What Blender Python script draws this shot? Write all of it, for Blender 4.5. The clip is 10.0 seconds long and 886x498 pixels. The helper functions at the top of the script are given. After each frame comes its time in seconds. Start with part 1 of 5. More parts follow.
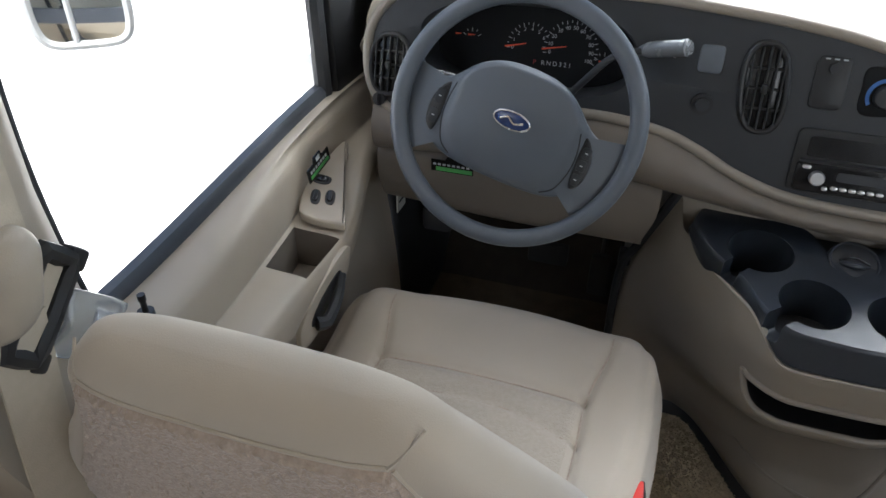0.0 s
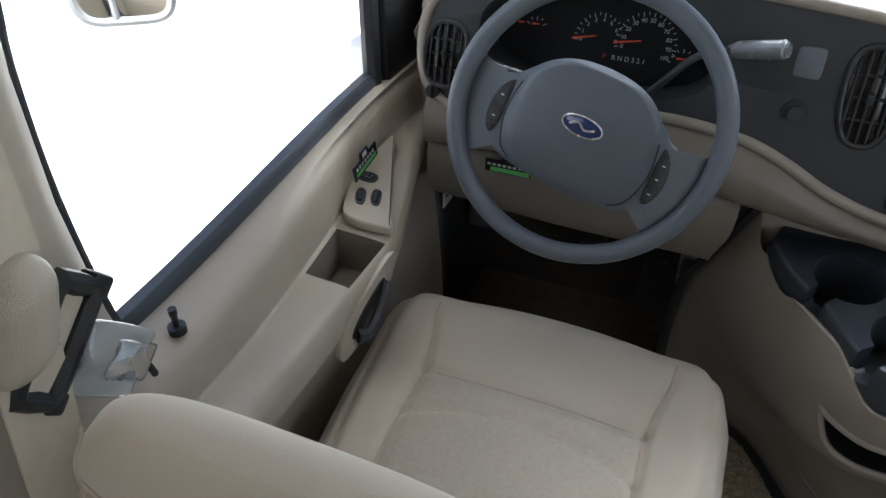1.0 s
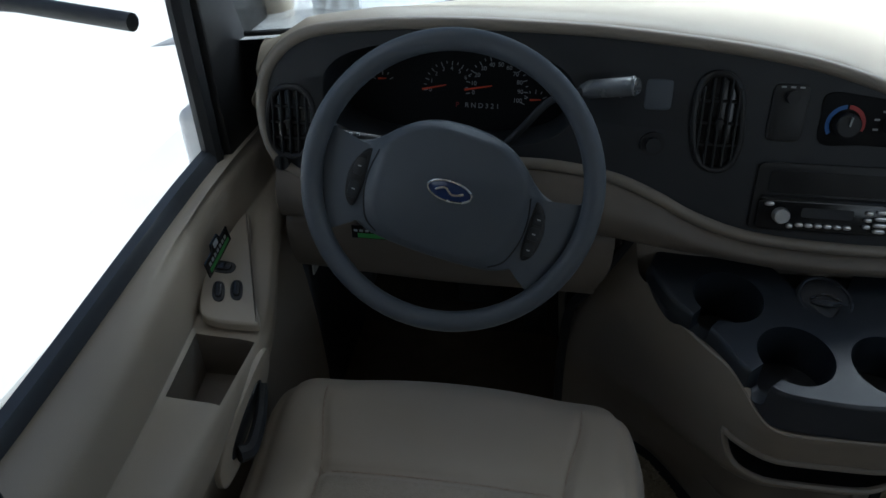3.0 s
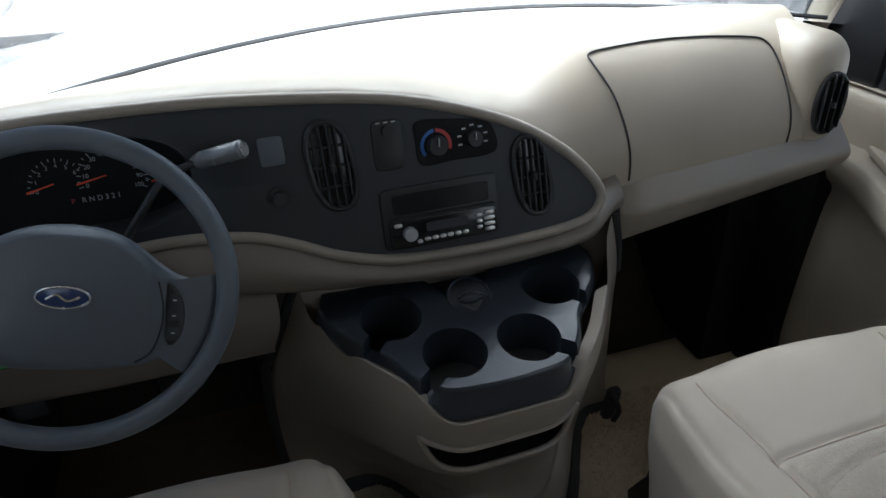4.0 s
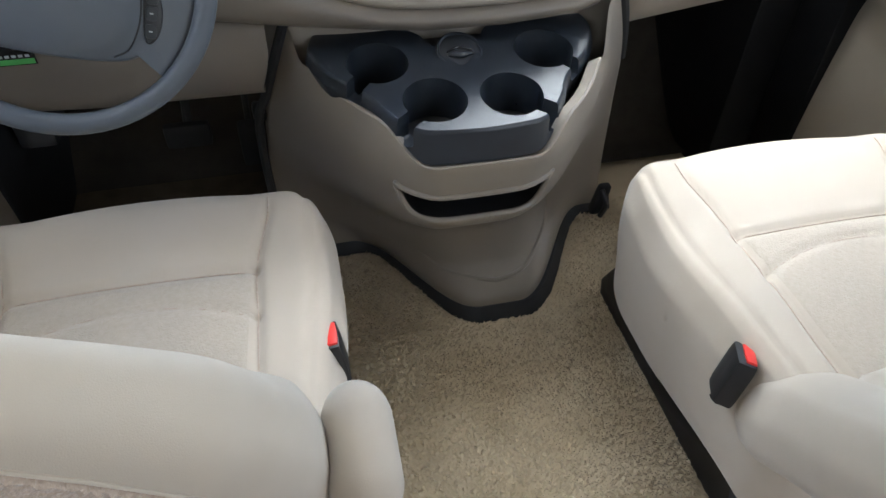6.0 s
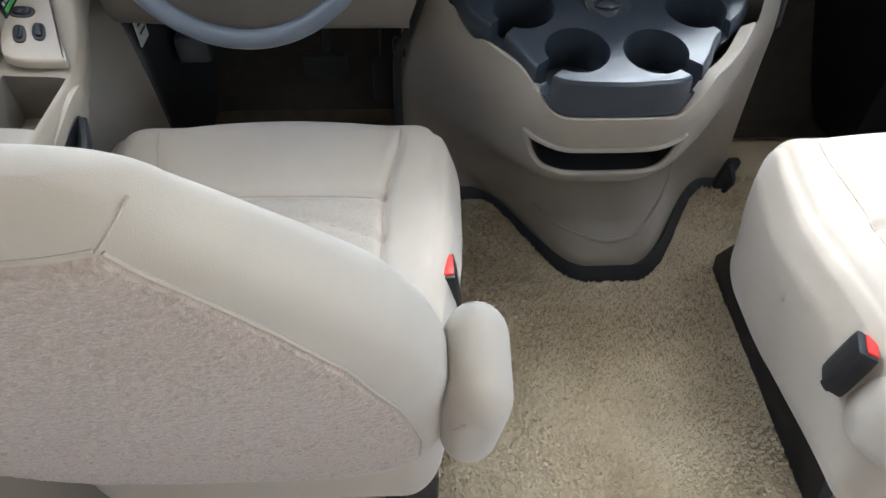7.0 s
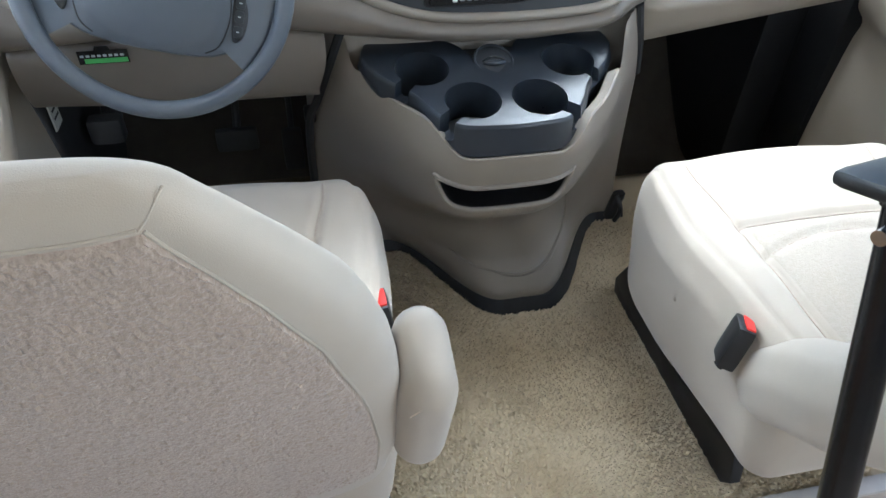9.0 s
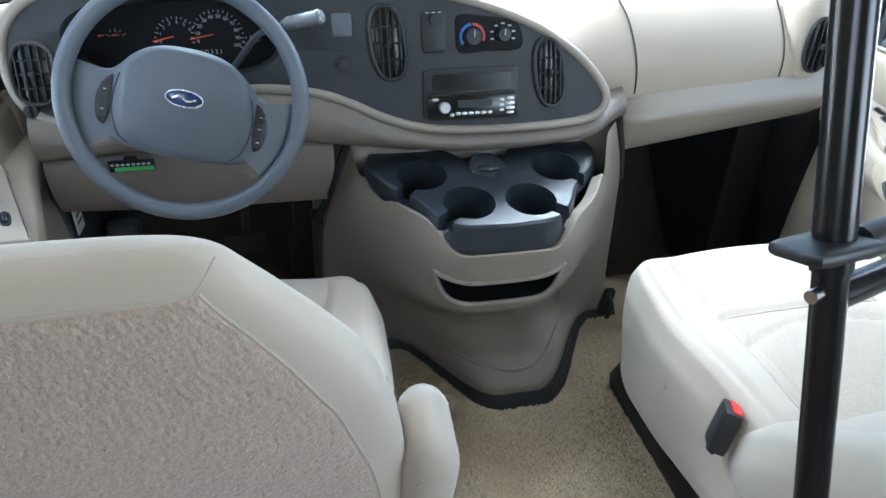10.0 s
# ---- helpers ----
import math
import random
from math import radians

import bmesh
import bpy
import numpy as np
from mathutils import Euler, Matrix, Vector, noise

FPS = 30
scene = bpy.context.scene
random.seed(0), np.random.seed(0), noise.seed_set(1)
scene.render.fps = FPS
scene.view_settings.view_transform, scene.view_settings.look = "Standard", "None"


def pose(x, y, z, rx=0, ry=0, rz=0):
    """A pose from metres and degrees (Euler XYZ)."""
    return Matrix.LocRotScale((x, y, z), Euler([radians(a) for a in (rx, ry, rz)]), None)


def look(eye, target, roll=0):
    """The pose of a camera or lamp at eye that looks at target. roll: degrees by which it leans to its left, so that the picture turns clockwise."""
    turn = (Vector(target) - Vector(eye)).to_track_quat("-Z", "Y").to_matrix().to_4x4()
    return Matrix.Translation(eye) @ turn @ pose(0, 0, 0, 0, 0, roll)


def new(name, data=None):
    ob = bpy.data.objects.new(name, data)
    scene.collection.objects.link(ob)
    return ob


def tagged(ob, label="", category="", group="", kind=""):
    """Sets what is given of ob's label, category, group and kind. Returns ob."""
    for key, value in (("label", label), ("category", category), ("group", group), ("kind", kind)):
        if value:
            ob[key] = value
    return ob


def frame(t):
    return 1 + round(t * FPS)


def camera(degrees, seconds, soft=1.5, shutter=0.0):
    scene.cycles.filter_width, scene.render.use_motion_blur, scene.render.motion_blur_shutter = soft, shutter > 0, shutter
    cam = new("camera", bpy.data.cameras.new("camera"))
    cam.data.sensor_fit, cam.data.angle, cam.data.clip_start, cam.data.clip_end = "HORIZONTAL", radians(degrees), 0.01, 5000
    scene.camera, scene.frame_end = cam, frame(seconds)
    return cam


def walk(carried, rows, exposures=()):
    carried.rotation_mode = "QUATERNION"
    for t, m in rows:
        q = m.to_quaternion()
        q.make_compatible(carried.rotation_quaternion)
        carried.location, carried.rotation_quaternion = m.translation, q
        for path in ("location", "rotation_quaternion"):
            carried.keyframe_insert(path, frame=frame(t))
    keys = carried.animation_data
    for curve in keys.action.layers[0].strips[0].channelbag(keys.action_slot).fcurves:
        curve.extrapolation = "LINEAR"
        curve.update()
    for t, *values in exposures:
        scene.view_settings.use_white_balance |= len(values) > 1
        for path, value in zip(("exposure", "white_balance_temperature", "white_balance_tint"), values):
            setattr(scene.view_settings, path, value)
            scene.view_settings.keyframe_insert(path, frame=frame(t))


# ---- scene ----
cam = camera(66.1, 10.0)
PATH = [
    (0, (-0.319, -0.862, 1.158), (-0.828, 0.712, 0.034), 0.5),
    (0.5, (-0.339, -0.837, 1.166), (-0.924, 0.679, 0.0), -0.2),
    (1, (-0.376, -0.783, 1.154), (-0.96, 0.717, -0.033), 1.1),
    (1.5, (-0.417, -0.722, 1.158), (-1.093, 0.735, -0.033), 0.9),
    (2, (-0.444, -0.709, 1.156), (-1.194, 0.728, -0.015), -0.1),
    (2.2, (-0.449, -0.709, 1.154), (-1.169, 0.742, -0.018), -0.1),
    (3.3, (-0.371, -0.684, 1.174), (-0.363, 0.98, 0.065), -0.6),
    (3.5, (-0.347, -0.692, 1.172), (-0.179, 0.98, 0.088), -0.7),
    (4, (-0.29, -0.713, 1.183), (0.221, 0.929, 0.163), -2.2),
    (4.5, (-0.248, -0.737, 1.183), (0.449, 0.846, 0.179), -3.4),
    (5, (-0.233, -0.761, 1.179), (0.466, 0.772, 0.102), -2.7),
    (5.5, (-0.225, -0.81, 1.133), (0.364, 0.678, -0.067), -2.3),
    (6, (-0.244, -0.823, 1.088), (0.103, 0.575, -0.3), 1.5),
    (6.2, (-0.253, -0.827, 1.08), (0.025, 0.509, -0.383), 3.6),
    (7.3, (-0.287, -0.869, 1.091), (-0.256, 0.481, -0.385), -0.2),
    (7.5, (-0.293, -0.881, 1.09), (-0.183, 0.478, -0.374), 0.9),
    (8, (-0.328, -0.918, 1.085), (-0.168, 0.431, -0.383), 0.3),
    (8.5, (-0.325, -0.94, 1.094), (-0.044, 0.466, -0.3), 2.0),
    (8.7, (-0.321, -0.946, 1.101), (-0.019, 0.484, -0.226), 2.0),
    (9, (-0.316, -0.955, 1.112), (0.019, 0.512, -0.204), 2.0),
    (9.5, (-0.324, -0.984, 1.126), (0.069, 0.557, -0.086), 2.9),
    (10, (-0.335, -1.023, 1.134), (0.042, 0.63, 0.073), 1.6),
]
EXPO = [(0.0, 1.3, 6350, 10), (1.0, 1.15, 6250, 9), (2.0, 0.35, 6100, 5), (3.3, -0.62, 5750, 4), (3.7, -0.22, 5850, 6), (4.5, 0.2, 6150, 8), (5.0, 0.45, 6200, 8),
        (5.5, 1.25, 6080, 7), (6.2, 1.9, 6250, 9), (7.5, 2.1, 5900, 8), (9.0, 2.1, 5800, 6), (10.0, 2.1, 5550, 4)]
walk(cam, [(t, look(eye, target, roll)) for t, eye, target, roll in PATH],
     exposures=EXPO)

# ---- world and light ----
world = bpy.data.worlds.new("world")
scene.world = world
world.use_nodes = True
wn = world.node_tree.nodes
sky = wn.new("ShaderNodeTexSky")
sky.sky_type, sky.sun_disc = "NISHITA", False
sky.sun_elevation, sky.sun_rotation = radians(73), radians(185)
sky.air_density, sky.dust_density = 1.0, 3.0
world.node_tree.links.new(sky.outputs[0], wn["Background"].inputs[0])
wn["Background"].inputs[1].default_value = 0.15
sun = new("sun", bpy.data.lights.new("sun", "SUN"))
sun.data.energy, sun.data.angle, sun.data.color = 5.0, radians(3), (1.0, 0.96, 0.9)
sun.matrix_world = look((-0.15, -1.8, 6), (0, 0, 0))


def area(name, m, sx, sy, watts, colour=(1, 0.98, 0.95)):
    """A window's daylight."""
    lamp = new(name, bpy.data.lights.new(name, "AREA"))
    lamp.data.shape, lamp.data.size, lamp.data.size_y = "RECTANGLE", sx, sy
    lamp.data.energy, lamp.data.color = watts, colour
    lamp.matrix_world = m
    return lamp


DAY = (0.93, 0.97, 1.0)
area("window_light_screen", look((0.0, 0.46, 1.22), (0.0, 0.74, 0.85)), 1.5, 0.30, 22, DAY)
area("window_light_left", look((-0.86, -0.05, 1.5), (-0.1, -0.15, 0.5)), 0.5, 0.4, 0.6, DAY)
area("window_light_right", look((0.96, -0.05, 1.5), (0.2, -0.2, 0.4)), 0.5, 0.4, 0.5, DAY)
area("window_light_rear_right", look((1.02, -1.75, 1.25), (0, -0.6, 0.5)), 0.9, 0.75, 3.3, DAY)
area("window_light_rear_left", look((-1.02, -2.3, 1.35), (0, -1.0, 0.7)), 0.9, 0.6, 1.6, DAY)


# ---- materials ----
def material(name, colour, rough=0.5, metal=0.0, second=None, scale=20.0, amount=0.5, bump=0.0, bump_scale=300.0,
             fine=None, coat=0.0, sheen=0.0, spec=0.5, voronoi=False):
    m = bpy.data.materials.new(name)
    m.use_nodes = True
    nt = m.node_tree
    b = nt.nodes["Principled BSDF"]
    b.inputs["Roughness"].default_value = rough
    b.inputs["Metallic"].default_value = metal
    b.inputs["Coat Weight"].default_value = coat
    b.inputs["Sheen Weight"].default_value = sheen
    b.inputs["Specular IOR Level"].default_value = spec
    b.inputs["Base Color"].default_value = (*colour, 1)
    co = nt.nodes.new("ShaderNodeTexCoord")
    if second:
        no = nt.nodes.new("ShaderNodeTexNoise")
        no.inputs["Scale"].default_value, no.inputs["Detail"].default_value = scale, 6
        nt.links.new(co.outputs["Object"], no.inputs["Vector"])
        ramp = nt.nodes.new("ShaderNodeMapRange")
        ramp.inputs["From Min"].default_value, ramp.inputs["From Max"].default_value = 0.35, 0.7
        ramp.inputs["To Max"].default_value = amount
        nt.links.new(no.outputs["Fac"], ramp.inputs["Value"])
        mix = nt.nodes.new("ShaderNodeMix")
        mix.data_type = "RGBA"
        mix.inputs["A"].default_value, mix.inputs["B"].default_value = (*colour, 1), (*second, 1)
        nt.links.new(ramp.outputs["Result"], mix.inputs["Factor"])
        nt.links.new(mix.outputs["Result"], b.inputs["Base Color"])
        # uneven gloss from handling
        r2 = nt.nodes.new("ShaderNodeMapRange")
        r2.inputs["To Min"].default_value, r2.inputs["To Max"].default_value = max(0.02, rough - 0.07), min(1, rough + 0.1)
        nt.links.new(no.outputs["Fac"], r2.inputs["Value"])
        nt.links.new(r2.outputs["Result"], b.inputs["Roughness"])
    if bump:
        tex = nt.nodes.new("ShaderNodeTexVoronoi" if voronoi else "ShaderNodeTexNoise")
        tex.inputs["Scale"].default_value = bump_scale
        nt.links.new(co.outputs["Object"], tex.inputs["Vector"])
        bm_ = nt.nodes.new("ShaderNodeBump")
        bm_.inputs["Strength"].default_value, bm_.inputs["Distance"].default_value = bump, 0.002
        nt.links.new(tex.outputs["Distance" if voronoi else "Fac"], bm_.inputs["Height"])
        nt.links.new(bm_.outputs["Normal"], b.inputs["Normal"])
    return m


TAN = material("tan_vinyl", (0.385, 0.333, 0.263), 0.42, second=(0.345, 0.297, 0.232), scale=7, bump=0.12, bump_scale=900, voronoi=True)
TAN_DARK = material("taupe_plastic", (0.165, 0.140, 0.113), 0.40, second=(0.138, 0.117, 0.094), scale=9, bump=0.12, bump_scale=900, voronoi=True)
COVER = material("console_plastic", (0.265, 0.231, 0.191), 0.36, second=(0.250, 0.217, 0.178), scale=5, amount=0.4, bump=0.06, bump_scale=900, voronoi=True)
FRAME = material("grey_mirror_frame", (0.42, 0.43, 0.44), 0.5, second=(0.34, 0.35, 0.36), scale=20)
# black seal rubber, lightened to blue-grey for the sky's sheen on it
SEALM = material("sky_tinted_rubber", (0.05, 0.056, 0.066), 0.38, second=(0.038, 0.042, 0.05), scale=25)
BELTM = material("belt_webbing", (0.46, 0.40, 0.31), 0.75, second=(0.41, 0.355, 0.27), scale=90, bump=0.15, bump_scale=700)
DIM = material("dim_print", (0.30, 0.31, 0.31), 0.6)
FABRIC = material("seat_cloth", (0.49, 0.428, 0.345), 0.9, second=(0.43, 0.368, 0.285), scale=6, amount=0.6, bump=0.15, bump_scale=1300, sheen=0.3)
WEAVE = material("insert_cloth", (0.46, 0.40, 0.32), 0.92, second=(0.40, 0.34, 0.265), scale=160, amount=0.6, bump=0.6, bump_scale=450, sheen=0.3)
FELT = material("seat_felt", (0.49, 0.395, 0.318), 0.97, second=(0.34, 0.26, 0.19), scale=240, amount=0.6, bump=1.0, bump_scale=330, sheen=0.35)
CHARCOAL = material("charcoal_plastic", (0.019, 0.021, 0.024), 0.48, second=(0.026, 0.028, 0.031), scale=12, bump=0.1, bump_scale=1200, voronoi=True)
WHEEL = material("steering_grey", (0.088, 0.101, 0.119), 0.34, second=(0.096, 0.110, 0.128), scale=50, amount=0.4, bump=0.15, bump_scale=1500, voronoi=True)
TRAY = material("tray_plastic", (0.016, 0.020, 0.026), 0.3, second=(0.030, 0.036, 0.044), scale=18, bump=0.08, bump_scale=1300, voronoi=True)
BLACK = material("black_plastic", (0.012, 0.012, 0.013), 0.45, second=(0.02, 0.02, 0.02), scale=30)
RUBBER = material("black_rubber", (0.016, 0.017, 0.019), 0.6, second=(0.03, 0.03, 0.032), scale=40, bump=0.1, bump_scale=200)
GRIP = material("silver_grip", (0.13, 0.137, 0.145), 0.24, second=(0.10, 0.106, 0.112), scale=60, coat=0.3)
TYRE = material("dusty_rubber", (0.10, 0.10, 0.10), 0.8, second=(0.14, 0.137, 0.13), scale=12)
GLOSS = material("gloss_black", (0.008, 0.008, 0.009), 0.2, second=(0.012, 0.012, 0.012), scale=30)
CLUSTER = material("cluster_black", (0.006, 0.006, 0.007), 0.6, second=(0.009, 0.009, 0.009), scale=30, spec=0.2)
STEEL = material("bright_metal", (0.62, 0.62, 0.63), 0.25, metal=1.0, second=(0.5, 0.5, 0.52), scale=60)
CHROME = material("silver_trim", (0.7, 0.7, 0.7), 0.3, metal=0.9, second=(0.6, 0.6, 0.6), scale=50)
RED = material("red_plastic", (0.75, 0.03, 0.02), 0.4, second=(0.65, 0.03, 0.02), scale=60)
NEEDLE = material("orange_needle", (0.85, 0.09, 0.03), 0.5, second=(0.8, 0.07, 0.02), scale=60)
MARK = material("pale_print", (0.42, 0.44, 0.44), 0.5)
BLUE = material("blue_print", (0.03, 0.12, 0.36), 0.5)
REDP = material("red_print", (0.36, 0.035, 0.03), 0.5)
GREEN = material("green_print", (0.06, 0.30, 0.07), 0.5)
NAVY = material("emblem_blue", (0.012, 0.03, 0.11), 0.2, coat=0.5)
PAPER = material("card_paper", (0.62, 0.62, 0.58), 0.7, second=(0.55, 0.55, 0.5), scale=80)
WHITEP = material("white_body_paint", (0.8, 0.8, 0.8), 0.25, second=(0.75, 0.75, 0.74), scale=5, coat=0.4)
CARPET = material("tan_carpet", (0.68, 0.58, 0.41), 0.98, second=(0.47, 0.375, 0.235), scale=5, amount=0.8, bump=0.5, bump_scale=260, sheen=0.2)
# toe-board carpet coloured near black for the shade under the dashboard
TOE = material("shaded_toe_carpet", (0.045, 0.036, 0.027), 0.97, second=(0.03, 0.024, 0.018), scale=25, amount=0.8, bump=0.6, bump_scale=400)
# brown mat, its colour deepened for the driver's footwell shade
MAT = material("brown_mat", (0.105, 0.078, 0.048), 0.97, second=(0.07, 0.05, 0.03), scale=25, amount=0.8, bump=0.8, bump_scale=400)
ALU = material("aluminium_strip", (0.6, 0.57, 0.54), 0.55, metal=0.3, second=(0.5, 0.47, 0.44), scale=30)
LINO = material("pale_vinyl_floor", (0.55, 0.48, 0.41), 0.4, second=(0.42, 0.35, 0.29), scale=18, amount=0.7, bump=0.1, bump_scale=60)
# lining of unseen surfaces, kept darker to cut bounced light
LINER = material("headliner", (0.32, 0.28, 0.23), 0.95, second=(0.27, 0.235, 0.19), scale=30, bump=0.4, bump_scale=500)
WOODM = material("pale_wood", (0.36, 0.22, 0.11), 0.5, second=(0.27, 0.15, 0.07), scale=24)
CONCRETE = material("pale_concrete", (0.80, 0.79, 0.77), 0.9, second=(0.72, 0.71, 0.69), scale=2.5, amount=0.5, bump=0.3, bump_scale=80)
GROUND = material("sunlit_concrete", (0.84, 0.83, 0.81), 0.95, second=(0.80, 0.79, 0.77), scale=1.5, amount=0.5)
GRASS = material("kerb_grass", (0.07, 0.10, 0.03), 0.9, second=(0.12, 0.11, 0.05), scale=40)
STICKER = material("backlit_vinyl", (0.85, 0.86, 0.86), 0.9, second=(0.8, 0.81, 0.82), scale=20)
STICKER.node_tree.nodes["Principled BSDF"].inputs["Transmission Weight"].default_value = 0.7
CLEARP = material("cloudy_film", (0.75, 0.78, 0.8), 0.15)
CLEARP.node_tree.nodes["Principled BSDF"].inputs["Transmission Weight"].default_value = 0.8
GLASS = material("window_glass", (0.95, 0.98, 0.97), 0.0)
GLASS.node_tree.nodes["Principled BSDF"].inputs["Transmission Weight"].default_value = 1.0
GLASS.node_tree.nodes["Principled BSDF"].inputs["IOR"].default_value = 1.08
MIRROR = material("mirror_glass", (0.85, 0.87, 0.88), 0.03, metal=1.0)


# ---- mesh helpers ----
def part(name, bm, mat, parent=None, label="", smooth=True, auto=40):
    """Links a bmesh as one mesh object."""
    bmesh.ops.recalc_face_normals(bm, faces=bm.faces)
    me = bpy.data.meshes.new(name)
    for f in bm.faces:
        f.smooth = smooth
    if smooth:
        for e in bm.edges:
            if len(e.link_faces) == 2 and e.calc_face_angle(0) > radians(auto):
                e.smooth = False
    bm.to_mesh(me)
    bm.free()
    me.materials.append(mat)
    ob = new(name, me)
    if parent:
        ob.parent = parent
    if label:
        ob["label"] = label
    return ob


def thing(name, at, label, category, group="", kind=""):
    ob = new(name)
    ob.empty_display_size = 0.05
    ob.location = at
    return tagged(ob, label, category, group, kind)


def under(parent, *obs):
    """Parents parts that were built in world places."""
    for ob in obs:
        ob.parent = parent
        ob.matrix_parent_inverse = Matrix.Translation(parent.location).inverted()


def child(name, bm, mat, parent, label="", smooth=True, auto=40):
    """A part built in world places, under a thing or a part."""
    ob = part(name, bm, mat, None, label, smooth, auto)
    ob.parent = parent
    root = parent.parent if parent.parent else parent
    off = Vector(root.location)
    ob.matrix_parent_inverse = Matrix.Translation(off).inverted() if parent is root else Matrix.Identity(4)
    return ob


def catmull(points, n=8, closed=False):
    """A smooth line through a few points."""
    pts = [Vector(p) for p in points]
    out, k = [], len(pts)
    for i in range(k if closed else k - 1):
        if closed:
            a, b, c, d = (pts[(i + j) % k] for j in (-1, 0, 1, 2))
        else:
            a, b, c, d = pts[max(i - 1, 0)], pts[i], pts[i + 1], pts[min(i + 2, k - 1)]
        for j in range(n):
            s = j / n
            out.append(0.5 * (2 * b + (c - a) * s + (2 * a - 5 * b + 4 * c - d) * s * s + (3 * b - a - 3 * c + d) * s ** 3))
    if not closed:
        out.append(pts[-1])
    return out


def loft(rings, closed=True, caps=True, bm=None):
    bm = bm or bmesh.new()
    vs = [[bm.verts.new(p) for p in ring] for ring in rings]
    n = len(vs[0])
    for a, b in zip(vs, vs[1:]):
        for i in range(n if closed else n - 1):
            j = (i + 1) % n
            try:
                bm.faces.new((a[i], a[j], b[j], b[i]))
            except ValueError:
                pass
    if caps and closed:
        bm.faces.new(vs[0])
        bm.faces.new(vs[-1])
    return bm


def tube(points, r, seg=10, closed=False, bm=None, caps=True):
    pts = [Vector(p) for p in points]
    rad = r if callable(r) else (lambda s: r)
    rings, prev, k = [], None, len(pts)
    for i, p in enumerate(pts):
        a = pts[(i - 1) % k] if closed or i else p
        b = pts[(i + 1) % k] if closed or i < k - 1 else p
        d = (b - a).normalized()
        if prev is None:
            s = d.orthogonal().normalized()
        else:
            s = (prev - d * prev.dot(d)).normalized()
        prev = s
        u = d.cross(s)
        rr = rad(i / max(1, k - 1))
        rings.append([p + rr * (math.cos(q) * s + math.sin(q) * u) for q in (2 * math.pi * j / seg for j in range(seg))])
    if closed:
        rings.append(rings[0])
        bm = loft(rings, True, False, bm)
        bmesh.ops.remove_doubles(bm, verts=bm.verts, dist=1e-6)
        return bm
    return loft(rings, True, caps, bm)


def rbox(half, r, n=6, fn=None, bm=None, centre=(0, 0, 0)):
    """A rounded box: a gridded cube whose corners are rounded by r; fn then moves each point."""
    own = bmesh.new()
    hx, hy, hz = half
    r = min(r, hx, hy, hz)
    inner = Vector((hx - r, hy - r, hz - r))
    lin = [2 * i / n - 1 for i in range(n + 1)]
    cache = {}

    def vert(a, b, c):
        key = (round(a, 5), round(b, 5), round(c, 5))
        if key not in cache:
            p = Vector((a * hx, b * hy, c * hz))
            q = Vector([max(-i, min(i, v)) for v, i in zip(p, inner)])
            d = p - q
            p = q + d.normalized() * r if d.length > 1e-9 else p
            if fn:
                p = Vector(fn(p))
            cache[key] = own.verts.new(p + Vector(centre))
        return cache[key]

    for ax in range(3):
        for s in (-1, 1):
            for i in range(n):
                for j in range(n):
                    quad = []
                    for u, v in ((lin[i], lin[j]), (lin[i + 1], lin[j]), (lin[i + 1], lin[j + 1]), (lin[i], lin[j + 1])):
                        c = [0, 0, 0]
                        c[ax], c[(ax + 1) % 3], c[(ax + 2) % 3] = s, u, v
                        quad.append(vert(*c))
                    if len(set(quad)) == 4:
                        own.faces.new(quad if s > 0 else quad[::-1])
    if bm is None:
        return own
    me = bpy.data.meshes.new("tmp")
    own.to_mesh(me)
    own.free()
    bm.from_mesh(me)
    bpy.data.meshes.remove(me)
    return bm


def box(lo, hi, bevel=0.004, seg=2, bm=None, m=None):
    own = bm or bmesh.new()
    lo, hi = Vector(lo), Vector(hi)
    mat = Matrix.Translation((lo + hi) / 2) @ Matrix.Diagonal((*(hi - lo), 1))
    if m is not None:
        mat = m @ mat
    made = bmesh.ops.create_cube(own, size=1, matrix=mat)
    if bevel:
        es = {e for v in made["verts"] for e in v.link_edges}
        bmesh.ops.bevel(own, geom=list(es), offset=bevel, segments=seg, affect="EDGES", profile=0.5)
    return own


def plate(outline, place, depth, bevel=0.0, seg=2, bm=None):
    """An outline in (u, v), set by place(u, v, w) with thickness depth towards w = 0."""
    own = bm or bmesh.new()
    pts = [Vector((p[0], p[1])) for p in outline]
    if sum(a.x * b.y - b.x * a.y for a, b in zip(pts, pts[1:] + pts[:1])) < 0:
        pts.reverse()

    def inset(k):
        out = []
        for i, p in enumerate(pts):
            a, b = pts[i - 1], pts[(i + 1) % len(pts)]
            d = (b - a)
            nrm = Vector((-d.y, d.x)).normalized() if d.length > 0 else Vector((0, 0))
            out.append(p + nrm * k)
        return out

    rings = [[place(p.x, p.y, 0) for p in pts]]
    if bevel:
        for i in range(seg + 1):
            q = math.pi / 2 * i / seg
            rings.append([place(p.x, p.y, depth - bevel * (1 - math.sin(q))) for p in inset(bevel * (1 - math.cos(q)))])
    else:
        rings.append([place(p.x, p.y, depth) for p in pts])
    return loft(rings, True, True, own)


def ellipse(cx, cy, rx, ry, n=32, e=2.0, a0=0.0):
    """A superellipse in (u, v)."""
    out = []
    for i in range(n):
        q = 2 * math.pi * i / n + a0
        c, s = math.cos(q), math.sin(q)
        out.append((cx + rx * math.copysign(abs(c) ** (2 / e), c), cy + ry * math.copysign(abs(s) ** (2 / e), s)))
    return out


def smoothstep(a, b, v):
    v = max(0.0, min(1.0, (v - a) / (b - a)))
    return v * v * (3 - 2 * v)


